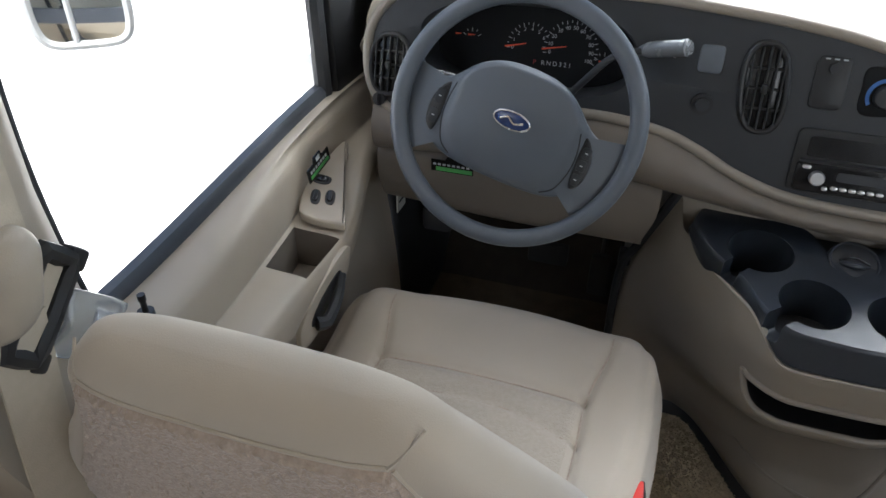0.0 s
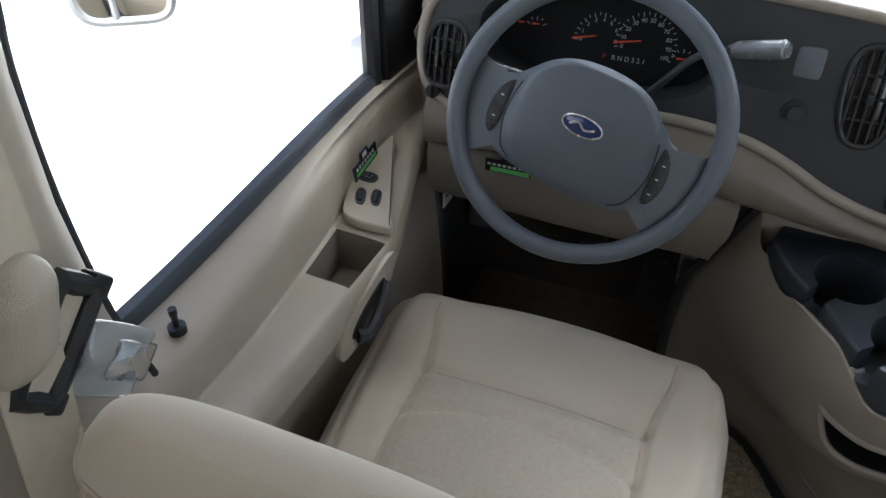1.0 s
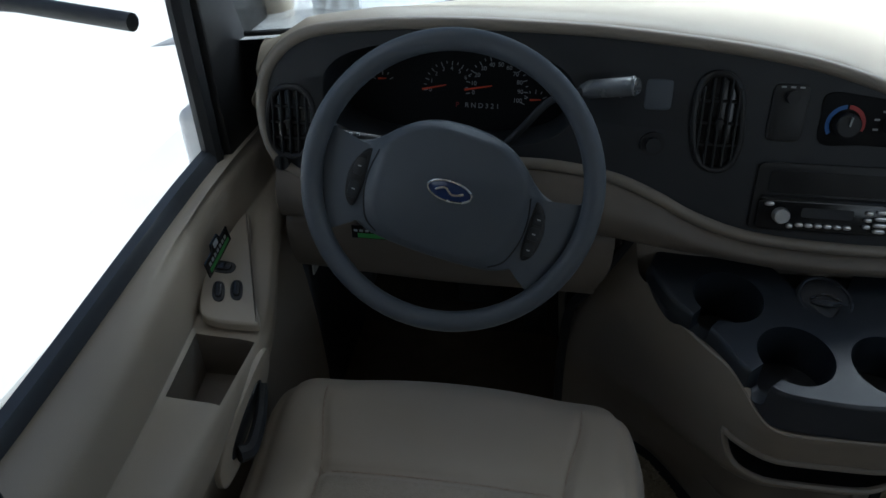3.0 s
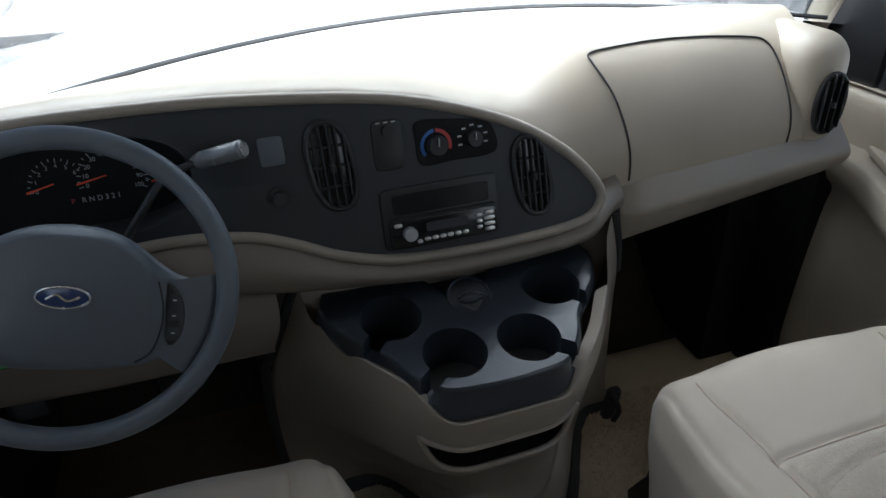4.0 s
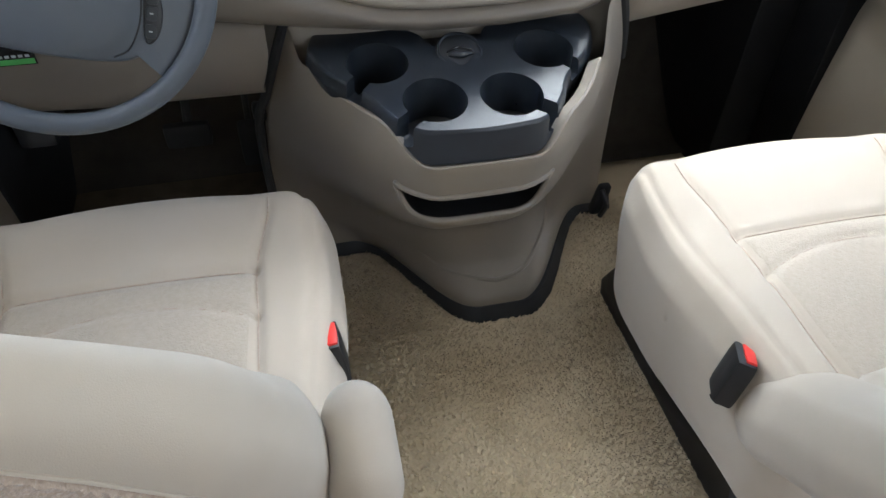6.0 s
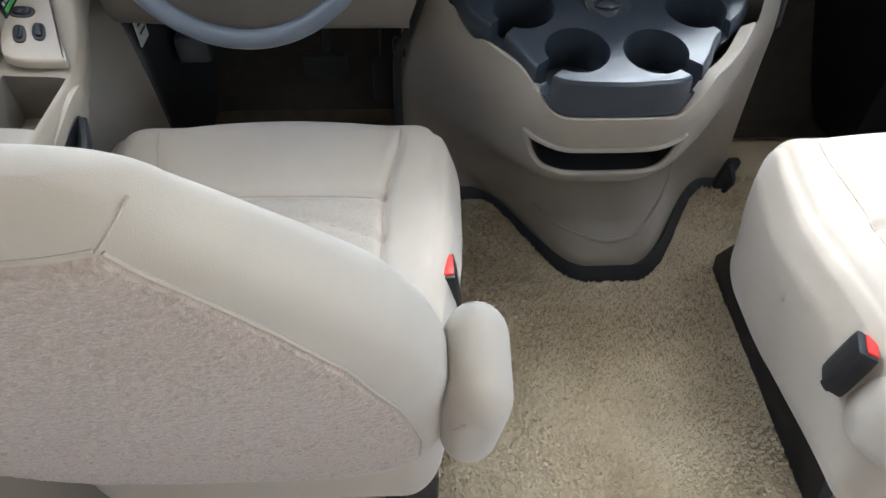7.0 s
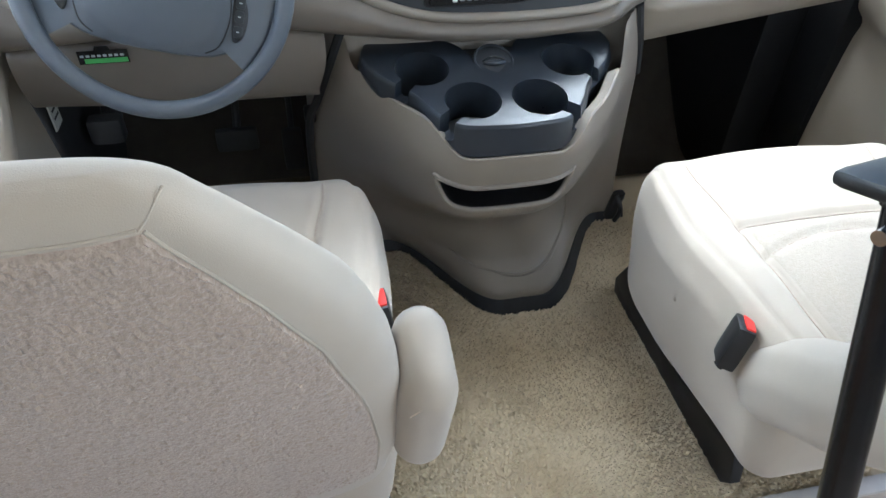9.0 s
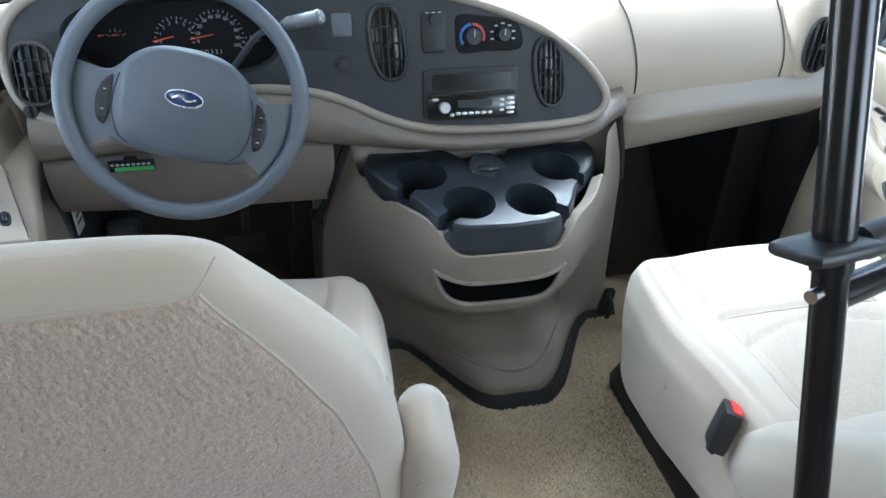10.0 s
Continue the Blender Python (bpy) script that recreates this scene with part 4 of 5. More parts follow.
def console():
    c = thing("engine_cover", (0.03, 0.25, 0.0), "taupe moulded engine cover with a storage slot and rubber skirt", "console")
    R = [i / 54 for i in range(-54, 55)]

    def head(r):
        """Where the cover's upper edge runs: under the tray, then up to the dashboard's seam."""
        x = cover_point(r, 0.55)[0]
        return tray_edge(x) - 0.002 + (0.055 if r < 0 else 0.068) * smoothstep(0.236, 0.268, abs(x))

    HEAD = [head(r) for r in R]

    def row(k):
        """One line across the cover; k from the floor (0) to the top edge (1)."""
        return [(*cover_point(r, h * k), h * k) for r, h in zip(R, HEAD)]

    def ring(k):
        r = row(k)
        return [(r[0][0] - 0.004, 0.6, r[0][2])] + r + [(r[-1][0] + 0.004, 0.6, r[-1][2])]

    NK = 96
    bm = loft([ring(i / NK) for i in range(NK + 1)], False, False)
    O = [(-0.121, 0.447), (-0.110, 0.441), (-0.06, 0.4355), (0.0, 0.434), (0.06, 0.4355), (0.110, 0.441), (0.121, 0.446), (0.118, 0.432), (0.108, 0.404), (0.096, 0.388), (0.075, 0.382), (0.0, 0.380), (-0.075, 0.382), (-0.096, 0.388), (-0.108, 0.404), (-0.118, 0.432)]
    o = catmull2_closed(O, 4)

    def inside(x, z):
        hit = False
        for (x0, z0), (x1, z1) in zip(o, o[1:] + o[:1]):
            if (z0 > z) != (z1 > z) and x < x0 + (z - z0) / (z1 - z0) * (x1 - x0):
                hit = not hit
        return hit

    hole = [f for f in bm.faces if f.calc_center_median().y < 0.2 and inside(f.calc_center_median().x, f.calc_center_median().z)]
    bmesh.ops.delete(bm, geom=hole, context="FACES")
    child("cover", bm, COVER, c, auto=60)

    def front(x, z):
        """The cover's face at x and the height z."""
        return interp([cover_point(r, z) for r in R], x)

    # flange that carries the tray
    lip = [p for p in row(1.0) if abs(p[0]) < 0.232]
    rows = [[Vector(p), Vector((p[0] * 0.985, lerp(p[1], 0.06, 0.02), p[2] + 0.002)), Vector((p[0] * 0.90, lerp(p[1], 0.06, 0.13), p[2] - 0.004))] for p in lip]
    child("tray_flange", loft(rows, False, False), COVER, c)
    # slot's rim and cavity
    rim = [Vector((x, front(x, z) - 0.0005, z)) for x, z in o]
    child("slot_rim", tube(rim, lambda q: 0.0048, 8, True), COVER, c)
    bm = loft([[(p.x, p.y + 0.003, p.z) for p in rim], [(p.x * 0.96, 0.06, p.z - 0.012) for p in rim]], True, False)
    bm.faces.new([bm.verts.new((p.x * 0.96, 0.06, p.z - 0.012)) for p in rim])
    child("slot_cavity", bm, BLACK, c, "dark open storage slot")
    # raised bead round the dished nose
    bead = catmull([(x, front(x, z) - 0.001, z) for x, z in ((0.232, 0.20), (0.240, 0.14), (0.222, 0.098), (0.17, 0.080), (0.12, 0.075), (0.07, 0.076), (0.0, 0.085), (-0.05, 0.105))], 6)
    child("crease", tube(bead, lambda q: 0.0007 + 0.0042 * math.sin(math.pi * q) ** 0.7, 8), COVER, c)
    # rubber skirt along the carpet, with a wavy hem
    base = row(0.0)
    rows = []
    for i, (x, y, z) in enumerate(base):
        d = (Vector(base[min(i + 1, len(base) - 1)]) - Vector(base[max(i - 1, 0)])).normalized()
        out = Vector((d.y, -d.x, 0))
        wave = 0.0025 * noise.noise((i * 0.35, 0, 0))
        p = Vector((x, y, 0))
        rows.append([p - out * 0.012 + Vector((0, 0, 0.034)), p + out * 0.003 + Vector((0, 0, 0.031)), p + out * (0.012 + wave) + Vector((0, 0, 0.018)), p + out * (0.020 + wave) + Vector((0, 0, 0.005)), p + out * 0.020 + Vector((0, 0, -0.01))])
    child("skirt", loft(rows, False, False), RUBBER, c, "black rubber skirt")
    # panel behind the tray
    SEAM = [(-0.26, 0.628), (-0.05, 0.604), (0.08, 0.603), (0.18, 0.611), (0.29, 0.636)]
    rows = []
    for i in range(41):
        x = lerp(-0.253, 0.29, i / 40)
        sm = interp(SEAM, x) - 0.003
        e = abs(i / 40 - 0.5) * 2
        y0 = 0.165 + 0.015 * e ** 4
        rows.append([(x, 0.30, sm - 0.002), (x, y0 + 0.015, sm - 0.001), (x, y0, sm - 0.008), (x, y0 - 0.006, lerp(sm, 0.5, 0.3)), (x, y0 + 0.01, 0.5), (x, y0 + 0.05, 0.42)])
    child("upper_panel", loft(rows, False, False), COVER, c)
    # black strips that stand in for the shaded gaps at either side, and clips
    bm = tube(catmull([(-0.249, 0.168, 0.63), (-0.272, 0.19, 0.56), (-0.300, 0.225, 0.47), (-0.321, 0.255, 0.40), (-0.324, 0.27, 0.25), (-0.315, 0.29, 0.08)], 5), 0.0085, 8)
    child("dark_gap", bm, RUBBER, c)
    bm = tube(catmull([(0.290, 0.168, 0.645), (0.305, 0.185, 0.61), (0.330, 0.21, 0.55), (0.354, 0.24, 0.47)], 5), 0.0085, 8)
    child("dark_gap", bm, RUBBER, c)
    child("latch", rbox((0.012, 0.010, 0.018), 0.006, 4, None, None, (-0.318, 0.268, 0.415)), BLACK, c, "black latch")
    lt = child("latch", rbox((0.014, 0.012, 0.038), 0.008, 5, lambda p: (p.x + 0.2 * p.z, p.y, p.z), None, (0.37, 0.228, 0.13)), BLACK, c, "black over-centre latch")
    child("latch_hook", tube(catmull([(0.362, 0.21, 0.17), (0.37, 0.195, 0.14), (0.367, 0.205, 0.10)]), 0.006, 8), BLACK, lt)
    return c


console()


# ---- cup holder tray ----
def cup_tray():
    t = thing("cup_holder", (0.0, 0.08, 0.51), "dark blue-grey plastic cup holder tray with four cups", "cup holder")

    def top(y):
        return 0.571 + 0.16 * y

    upper = [(-0.215, 0.172), (-0.224, 0.135), (-0.205, 0.085), (-0.178, 0.052), (-0.150, 0.020), (-0.132, -0.015), (-0.110, -0.045), (-0.085, -0.064), (-0.04, -0.070), (0.0, -0.072), (0.04, -0.070), (0.085, -0.064), (0.110, -0.045),
             (0.132, -0.015), (0.150, 0.020), (0.178, 0.052), (0.208, 0.085), (0.230, 0.135), (0.224, 0.172)]
    o = catmull2([(a, b) for a, b in upper], 4) + [(0.12, 0.178), (0.0, 0.180), (-0.12, 0.178)]
    rows = []
    for k, (f, dz) in enumerate(((1.02, None), (1.008, 0.006), (1.0, -0.007), (0.99, -0.0022), (0.972, 0.0))):
        ring = []
        for a, b in o:
            x, y = a * f, 0.06 + (b - 0.06) * f
            zb = tray_edge(x) + 0.002
            z = zb if dz is None else (zb + dz if k == 1 else top(y) + dz)
            ring.append((x, y, z))
        rows.append(ring)
    bm = loft([[(a * 0.88, 0.06 + (b - 0.06) * 0.88, 0.494) for a, b, _ in rows[0]]] + rows, True, True)
    body = child("tray", bm, TRAY, t)
    cutters = []
    cups = ((-0.057, -0.002), (0.055, -0.006), (-0.125, 0.090), (0.133, 0.088))
    for x, y in cups:
        bm = tube([(x, y, 0.512), (x, y, 0.53), (x, y, 0.60), (x, y, 0.66)], 0.0465, 40)
        cutters.append(part("cutter", bm, TRAY))
    for low, (x, y), (dx, dy) in zip((-0.05, -0.05, -0.026, -0.026), cups, ((-0.062, -0.052), (0.062, -0.050), (-0.052, -0.062), (0.052, -0.062))):
        a = math.atan2(dy, dx)
        m = Matrix.Translation((x, y, 0.58)) @ Matrix.Rotation(a, 4, "Z")
        cutters.append(part("cutter", box((0.0, -0.014, low), (0.12, 0.014, 0.08), 0.006, 2, None, m), TRAY))
    # stepped triangle behind the ashtray
    tri_o = catmull2_closed([(-0.062, 0.166), (0.062, 0.166), (0.05, 0.145), (0.012, 0.075), (-0.012, 0.075), (-0.05, 0.145)], 4)
    cutters.append(part("cutter", plate(tri_o, lambda u, v, w: Vector((u, v, 0.572 + 0.05 * v + w)), 0.1), TRAY))
    cut(body, cutters)
    # ashtray disc with oval grip
    def A(u, v, w):
        return Vector((0.002 + u, 0.098 + v, 0.574 + 0.35 * v + w))
    disc = child("ashtray", plate(ellipse(0, 0, 0.037, 0.037, 40), A, 0.014, 0.004), CHARCOAL, t, "round dark ashtray lid")
    child("lid_rim", tube([A(u, v, 0.014) for u, v in ellipse(0, 0, 0.033, 0.033, 40)], 0.0025, 8, True), TRAY, disc)
    child("finger_grip", tube(catmull([A(-0.02, -0.006, 0.015), A(0.0, -0.011, 0.018), A(0.02, -0.006, 0.015)], 6), lambda q: 0.002 + 0.003 * math.sin(math.pi * q), 8), TRAY, disc)
    child("finger_grip", tube(catmull([A(-0.02, -0.002, 0.015), A(0.0, 0.006, 0.0155), A(0.02, -0.002, 0.015)], 6), 0.0015, 8), GLOSS, disc)
    # cup floors
    for x, y in cups:
        child("cup_floor", tube([(x, y, 0.511), (x, y, 0.514)], 0.045, 28), RUBBER, t, "black ribbed cup floor")


cup_tray()


# ---- steering wheel, column, levers ----
WC, WT, WY = Vector((-0.496, 0.003, 0.778)), 21.4, 4.3


def steering():
    ny, nt = radians(WY), radians(WT)
    n = Vector((math.sin(ny) * math.cos(nt), -math.cos(ny) * math.cos(nt), math.sin(nt)))
    a = Vector((0, 0, 1)).cross(n).normalized()
    b = n.cross(a)
    spin = radians(-16.5)
    ax, bx = a * math.cos(spin) + b * math.sin(spin), b * math.cos(spin) - a * math.sin(spin)
    sw = thing("steering_wheel", tuple(WC), "blue-grey moulded two-spoke steering wheel with oval badge", "steering wheel")

    def S(u, v, w):
        return WC + ax * u + bx * v + n * w

    R = 0.166
    circle = [S(R * math.cos(q), R * math.sin(q), 0.0) for q in (2 * math.pi * i / 72 for i in range(72))]
    child("rim", tube(circle, 0.0128, 16, True), WHEEL, sw)
    # one moulding: domed airbag cover that runs out into the two broad spokes
    half = catmull2([(0.0, 0.073), (0.030, 0.0705), (0.055, 0.0625), (0.075, 0.049), (0.092, 0.033), (0.108, 0.0215), (0.128, 0.0155), (0.147, 0.0165), (0.158, 0.027)], 6)
    half += [(0.163 * math.cos(q), 0.163 * math.sin(q)) for q in (radians(lerp(4, -37, i / 12)) for i in range(13))]
    half += catmull2([(0.133, -0.094), (0.1345, -0.083), (0.130, -0.073), (0.120, -0.067), (0.108, -0.068), (0.096, -0.075), (0.075, -0.083), (0.040, -0.087), (0.0, -0.088)], 5)
    edge = half + [(-u, v) for u, v in half[-2:0:-1]]

    def face(u, v):
        """Height of the moulding over the rim's plane."""
        h = ((abs(u) / (0.096 - 0.12 * max(0, -v - 0.03))) ** 3.2 + (abs(v + 0.006) / 0.080) ** 3.2) ** (1 / 3.2)
        dome = 0.033 - 0.012 * min(h, 1.2) ** 2 + 0.012 * v / 0.07
        spoke = 0.004 - 0.010 * smoothstep(0.095, 0.165, abs(u)) - 0.05 * max(0, -v - 0.05)
        return lerp(dome, spoke, smoothstep(0.86, 1.10, h))

    rings = [[S(u, v, face(u, v) - 0.030) for u, v in edge], [S(u, v, face(u, v) - 0.009) for u, v in edge]]
    for q in (0.25, 0.55, 0.85):
        rings.append([S(u * (1 - 0.05 * q * q), v * (1 - 0.05 * q * q), face(u, v) - 0.009 * (1 - math.sin(q * math.pi / 2))) for u, v in edge])
    for i in range(1, 27):
        f = 0.95 * (1 - i / 27)
        rings.append([S(u * f, v * f, face(u * f, v * f)) for u, v in edge])
    child("airbag_cover", loft(rings), WHEEL, sw, auto=75)
    for e in (-1, 1):
        line = [S(e * u, v, face(u, v) + 0.0002) for u, v in catmull2([(0.0905, 0.018), (0.0965, -0.010), (0.0955, -0.038), (0.086, -0.066), (0.070, -0.078)], 5)]
        child("cover_groove", tube(line, 0.0011, 6), RUBBER, sw)
    # badge
    bd = child("badge", plate(ellipse(0, 0.0, 0.0265, 0.0125, 36), lambda u, v, w: S(u, v, w + 0.0325 + 0.012 * v / 0.07), 0.004, 0.0015), NAVY, sw, "blue oval badge with silver edge")
    child("badge_edge", tube([S(u, v, 0.0365 + 0.012 * v / 0.07) for u, v in ellipse(0, 0.0, 0.0255, 0.0115, 36)], 0.0013, 6, True), STEEL, bd)
    child("badge_bar", tube(catmull([S(-0.016, -0.002, 0.0365), S(-0.006, 0.003, 0.0375), S(0.004, -0.003, 0.0375), S(0.016, 0.001, 0.0365)], 6), 0.0014, 6), STEEL, bd)
    # cruise switches on the spokes
    for s in (-1, 1):
        pad = child("switch_pod", plate(catmull2_closed([(s * 0.098, 0.014), (s * 0.110, 0.008), (s * 0.1195, -0.016), (s * 0.117, -0.046), (s * 0.104, -0.056), (s * 0.0985, -0.020)], 5), lambda u, v, w: S(u, v, w - 0.006), 0.014, 0.003), BLACK, sw, "black cruise switch pod")
        for v in ((-0.008, -0.036) if s < 0 else (-0.004, -0.022, -0.042)):
            child("switch", plate(ellipse(s * 0.1085, v, 0.0065, 0.011 if s < 0 else 0.008, 16, 4), lambda u, q, w: S(u, q, w + 0.0065), 0.003, 0.001), CHARCOAL, pad)
            child("printed_bar", plate([(s * 0.1085 - 0.002, v - 0.0008), (s * 0.1085 + 0.002, v - 0.0008), (s * 0.1085 + 0.002, v + 0.0008), (s * 0.1085 - 0.002, v + 0.0008)], lambda u, q, w: S(u, q, w + 0.0096), 0.0003), MARK, pad, smooth=False)
    # column
    col = thing("steering_column", tuple(WC - n * 0.2), "dark steering column shroud with levers", "steering column")
    def T(u, v, w):
        return WC + a * u + b * v + n * w
    rows = []
    for w, r in ((-0.025, 0.05), (-0.05, 0.058), (-0.12, 0.062), (-0.22, 0.066), (-0.30, 0.066)):
        rows.append([T(u, v - 0.015, w) for u, v in ellipse(0, 0, r, r * 0.95, 28, 2.8)])
    child("shroud", loft(rows), CHARCOAL, col)
    # gear lever
    e0, e1 = Vector((-0.338, 0.155, 0.846)), Vector((-0.288, 0.128, 0.862))
    bm = tube(catmull([T(0.045, 0.02, -0.12), T(0.085, 0.065, -0.10), Vector((-0.385, 0.14, 0.836)), e0], 8), 0.0052, 10)
    lv = child("gear_lever", bm, CHARCOAL, col, "thin curved gear lever")
    kn = [(-0.35, 0.158, 0.843), (-0.338, 0.153, 0.847), (-0.318, 0.144, 0.853), (-0.297, 0.135, 0.859), (-0.288, 0.131, 0.862), (-0.286, 0.13, 0.8625)]
    child("lever_grip", tube(kn, lambda q: 0.0075 if q < 0.1 else (0.0125 if q < 0.9 else 0.010), 16), GRIP, lv, "grey lever grip with bright end")
    child("grip_end", tube([kn[-1], (-0.2845, 0.129, 0.863)], 0.0095, 16), STEEL, lv)
    # stalk
    st = child("signal_stalk", tube(catmull([T(-0.05, 0.03, -0.07), T(-0.09, 0.045, -0.06), T(-0.145, 0.052, -0.045)], 6), lambda q: 0.006 + 0.004 * q, 10), BLACK, col, "black signal stalk")
    for i in range(3):
        p = T(-0.118 - 0.009 * i, 0.0545, -0.0435)
        child("printed_bar", box(p - Vector((0.002, 0.001, 0.001)), p + Vector((0.002, 0.001, 0.003)), 0), MARK, st, smooth=False)


steering()


# ---- seats ----
def groove(d, width=0.006, depth=0.005):
    return -depth * math.exp(-(d / width) ** 2)


def seat(name, cx, front, recline, hinge, label, driver, wide=1.0):
    s = thing(name, (cx, front - 0.3, 0.0), label, "seat", "cab seats")
    half_d = 0.265
    m = 1 if driver else -1

    FIRST, SECOND = (0.078, 0.03) if driver else (0.048, 0.008)

    # cushion
    def cush(p):
        x, y, z = p
        u, v = x / 0.265, y / half_d
        if z > 0:
            z += 0.022 * (1 - u * u) * (1 - 0.6 * v * v) * 0.6
            z += 0.012 * smoothstep(0.55, 0.95, abs(u)) * (1 - smoothstep(0.95, 1.0, abs(u))) + 0.02 * smoothstep(0.2, 0.8, v)
            z -= 0.006 * smoothstep(-0.2, -0.6, v)
            # sewn seams
            side = abs(abs(x) - (0.16 - 0.012 * v + 0.04 * smoothstep(0.2, 0.95, v)))
            z += groove(side, 0.007, 0.007) * (1 - smoothstep(0.6, 0.9, v))
            edge = abs(abs(x) - (0.232 + 0.01 * v))
            z += groove(edge, 0.006, 0.004)
            if abs(x) < 0.165:
                z += groove(abs(y - FIRST), 0.008, 0.008) + groove(abs(y - SECOND + 1.5 * x * x), 0.006, 0.006)
        # the front edge bows and tucks under
        y2 = y - 0.03 * u * u * smoothstep(0, 0.25, y) + (0.015 * smoothstep(0.1, -0.1, z) * -1 if y > 0 else 0)
        x2 = x * (1 - 0.05 * smoothstep(0.6, 1.0, v)) * (1 - 0.09 * smoothstep(0.3, -0.8, v)) * (1 - 0.06 * smoothstep(0.05, -0.12, z))
        return (x2, y2, z)

    def skirt_down(p):
        x, y, z = cush(p)
        return (x, y, z if z > -0.02 else z * 1.45 + 0.009)

    bm = rbox((0.27, half_d, 0.118), 0.06, 100, skirt_down, None, (cx + 0.006 * m, front - half_d, 0.302))
    cu = child("cushion", bm, FABRIC, s, "cream cloth cushion", auto=70)

    rows = []
    for i in range(41):
        y = lerp(-0.255, FIRST - 0.003, i / 40)
        row = []
        for j in range(41):
            x = lerp(-0.156, 0.156, j / 40)
            x_, y_, z_ = cush(Vector((x, y, 0.118)))
            row.append((cx + 0.006 * m + x_, front - half_d + y_, 0.302 + z_ + (0.0009 if 0 < i < 40 and 0 < j < 40 else -0.001)))
        rows.append(row)
    child("cushion_insert", loft(rows, False, False), WEAVE, s, "coarser woven insert", auto=75)
    # sewn seams of the cushion
    def on_top(x, y):
        p = cush(Vector((x, y, 0.118)))
        return Vector((cx + 0.006 * m + p[0], front - half_d + p[1], 0.302 + p[2] + 0.0012))
    for e in (-1, 1):
        pts = []
        for i in range(31):
            y = lerp(-0.22, 0.215, i / 30)
            v = y / half_d
            pts.append(on_top(e * (0.16 - 0.012 * v + 0.04 * smoothstep(0.2, 0.95, v)), y))
        child("seam", tube(pts, 0.0011, 6), FELT, s)
    child("seam", tube([on_top(lerp(-0.155, 0.155, i / 20), FIRST) for i in range(21)], 0.0011, 6), FELT, s)
    child("seam", tube([on_top(lerp(-0.15, 0.15, i / 24), SECOND - 1.5 * lerp(-0.15, 0.15, i / 24) ** 2) for i in range(25)], 0.0011, 6), FELT, s)
    # base
    lo = -0.415 if not driver else -0.40
    bx0, bx1 = cx - 0.14, cx + 0.14
    bs = child("pedestal", box((bx0, lo, 0.0), (bx1, front - 0.05, 0.19), 0.02, 2), BLACK, s, "black seat pedestal")
    for e in (-1, 1):
        x = cx + e * 0.157
        child("side_rail", box((x - 0.014, lo + 0.02, 0.0), (x + 0.014, front + 0.03, 0.045), 0.006, 2), BLACK, s)
        side = catmull2_closed([(front + 0.07, 0.0), (front + 0.03, 0.13), (front + 0.01, 0.20), (front - 0.10, 0.20), (front - 0.125, 0.09), (front - 0.20, 0.062), (lo + 0.16, 0.062), (lo + 0.09, 0.10), (lo + 0.02, 0.13), (lo - 0.012, 0.09), (lo - 0.012, 0.0), (-0.2, 0.0)], 3)
        child("rail_cover", plate(side, lambda u, v, w: Vector((x + e * (w - 0.004), u, max(0.0, v))), 0.022, 0.005), BLACK, s, "black side rail cover")
        child("adjuster_bar", tube([(x - e * 0.01, lo, 0.11), (x - e * 0.01, front - 0.05, 0.12)], 0.012, 8), RUBBER, s)
    # backrest in its own frame: u across, v up the back, w to the front
    hy, hz = hinge
    t = radians(recline)
    upv, fwd = Vector((0, -math.sin(t), math.cos(t))), Vector((0, math.cos(t), math.sin(t)))

    def B(u, v, w):
        if driver and u < 0:
            u *= 1 - 0.27 * smoothstep(0.42, 0.66, v)
        return Vector((cx - 0.01 * m + u, hy, hz)) + upv * v + fwd * w

    H = 0.62

    def halfw(v):
        """Half the back's width, v from its foot."""
        return interp([(0.0, 0.225), (0.06, 0.24), (0.2, 0.252), (0.285, 0.251), (0.35, 0.247), (0.41, 0.2385), (0.47, 0.2235), (0.52, 0.206), (0.575, 0.178), (0.625, 0.149), (0.66, 0.127), (0.70, 0.104)], v)

    E = 3.4
    TOP = 0.683

    def half_t(v):
        t = interp([(0.0, 0.045), (0.05, 0.062), (0.12, 0.068), (0.35, 0.065), (0.50, 0.053), (0.60, 0.038), (0.656, 0.030), (0.70, 0.028)], v)
        k = max(0.0, (v - 0.656) / (TOP - 0.656))
        return t * math.sqrt(max(0.0, 1 - k * k))

    def rear(v):
        """How far the rear face lies behind the hinge line."""
        return interp([(0.0, -0.045), (0.06, -0.066), (0.2, -0.076), (0.45, -0.074), (0.69, -0.066)], v)

    def mid(v):
        t0 = half_t(min(v, 0.656))
        return rear(v) + t0

    def width(v):
        k = max(0.0, (v - 0.656) / (TOP - 0.656))
        f = max(0.0, min(1.0, (0.03 - v) / 0.03))
        return wide * (halfw(v) - 0.03 * (1 - math.sqrt(max(0.0, 1 - k * k))) - 0.03 * f * f)

    rows = []
    NV, NU = 84, 112
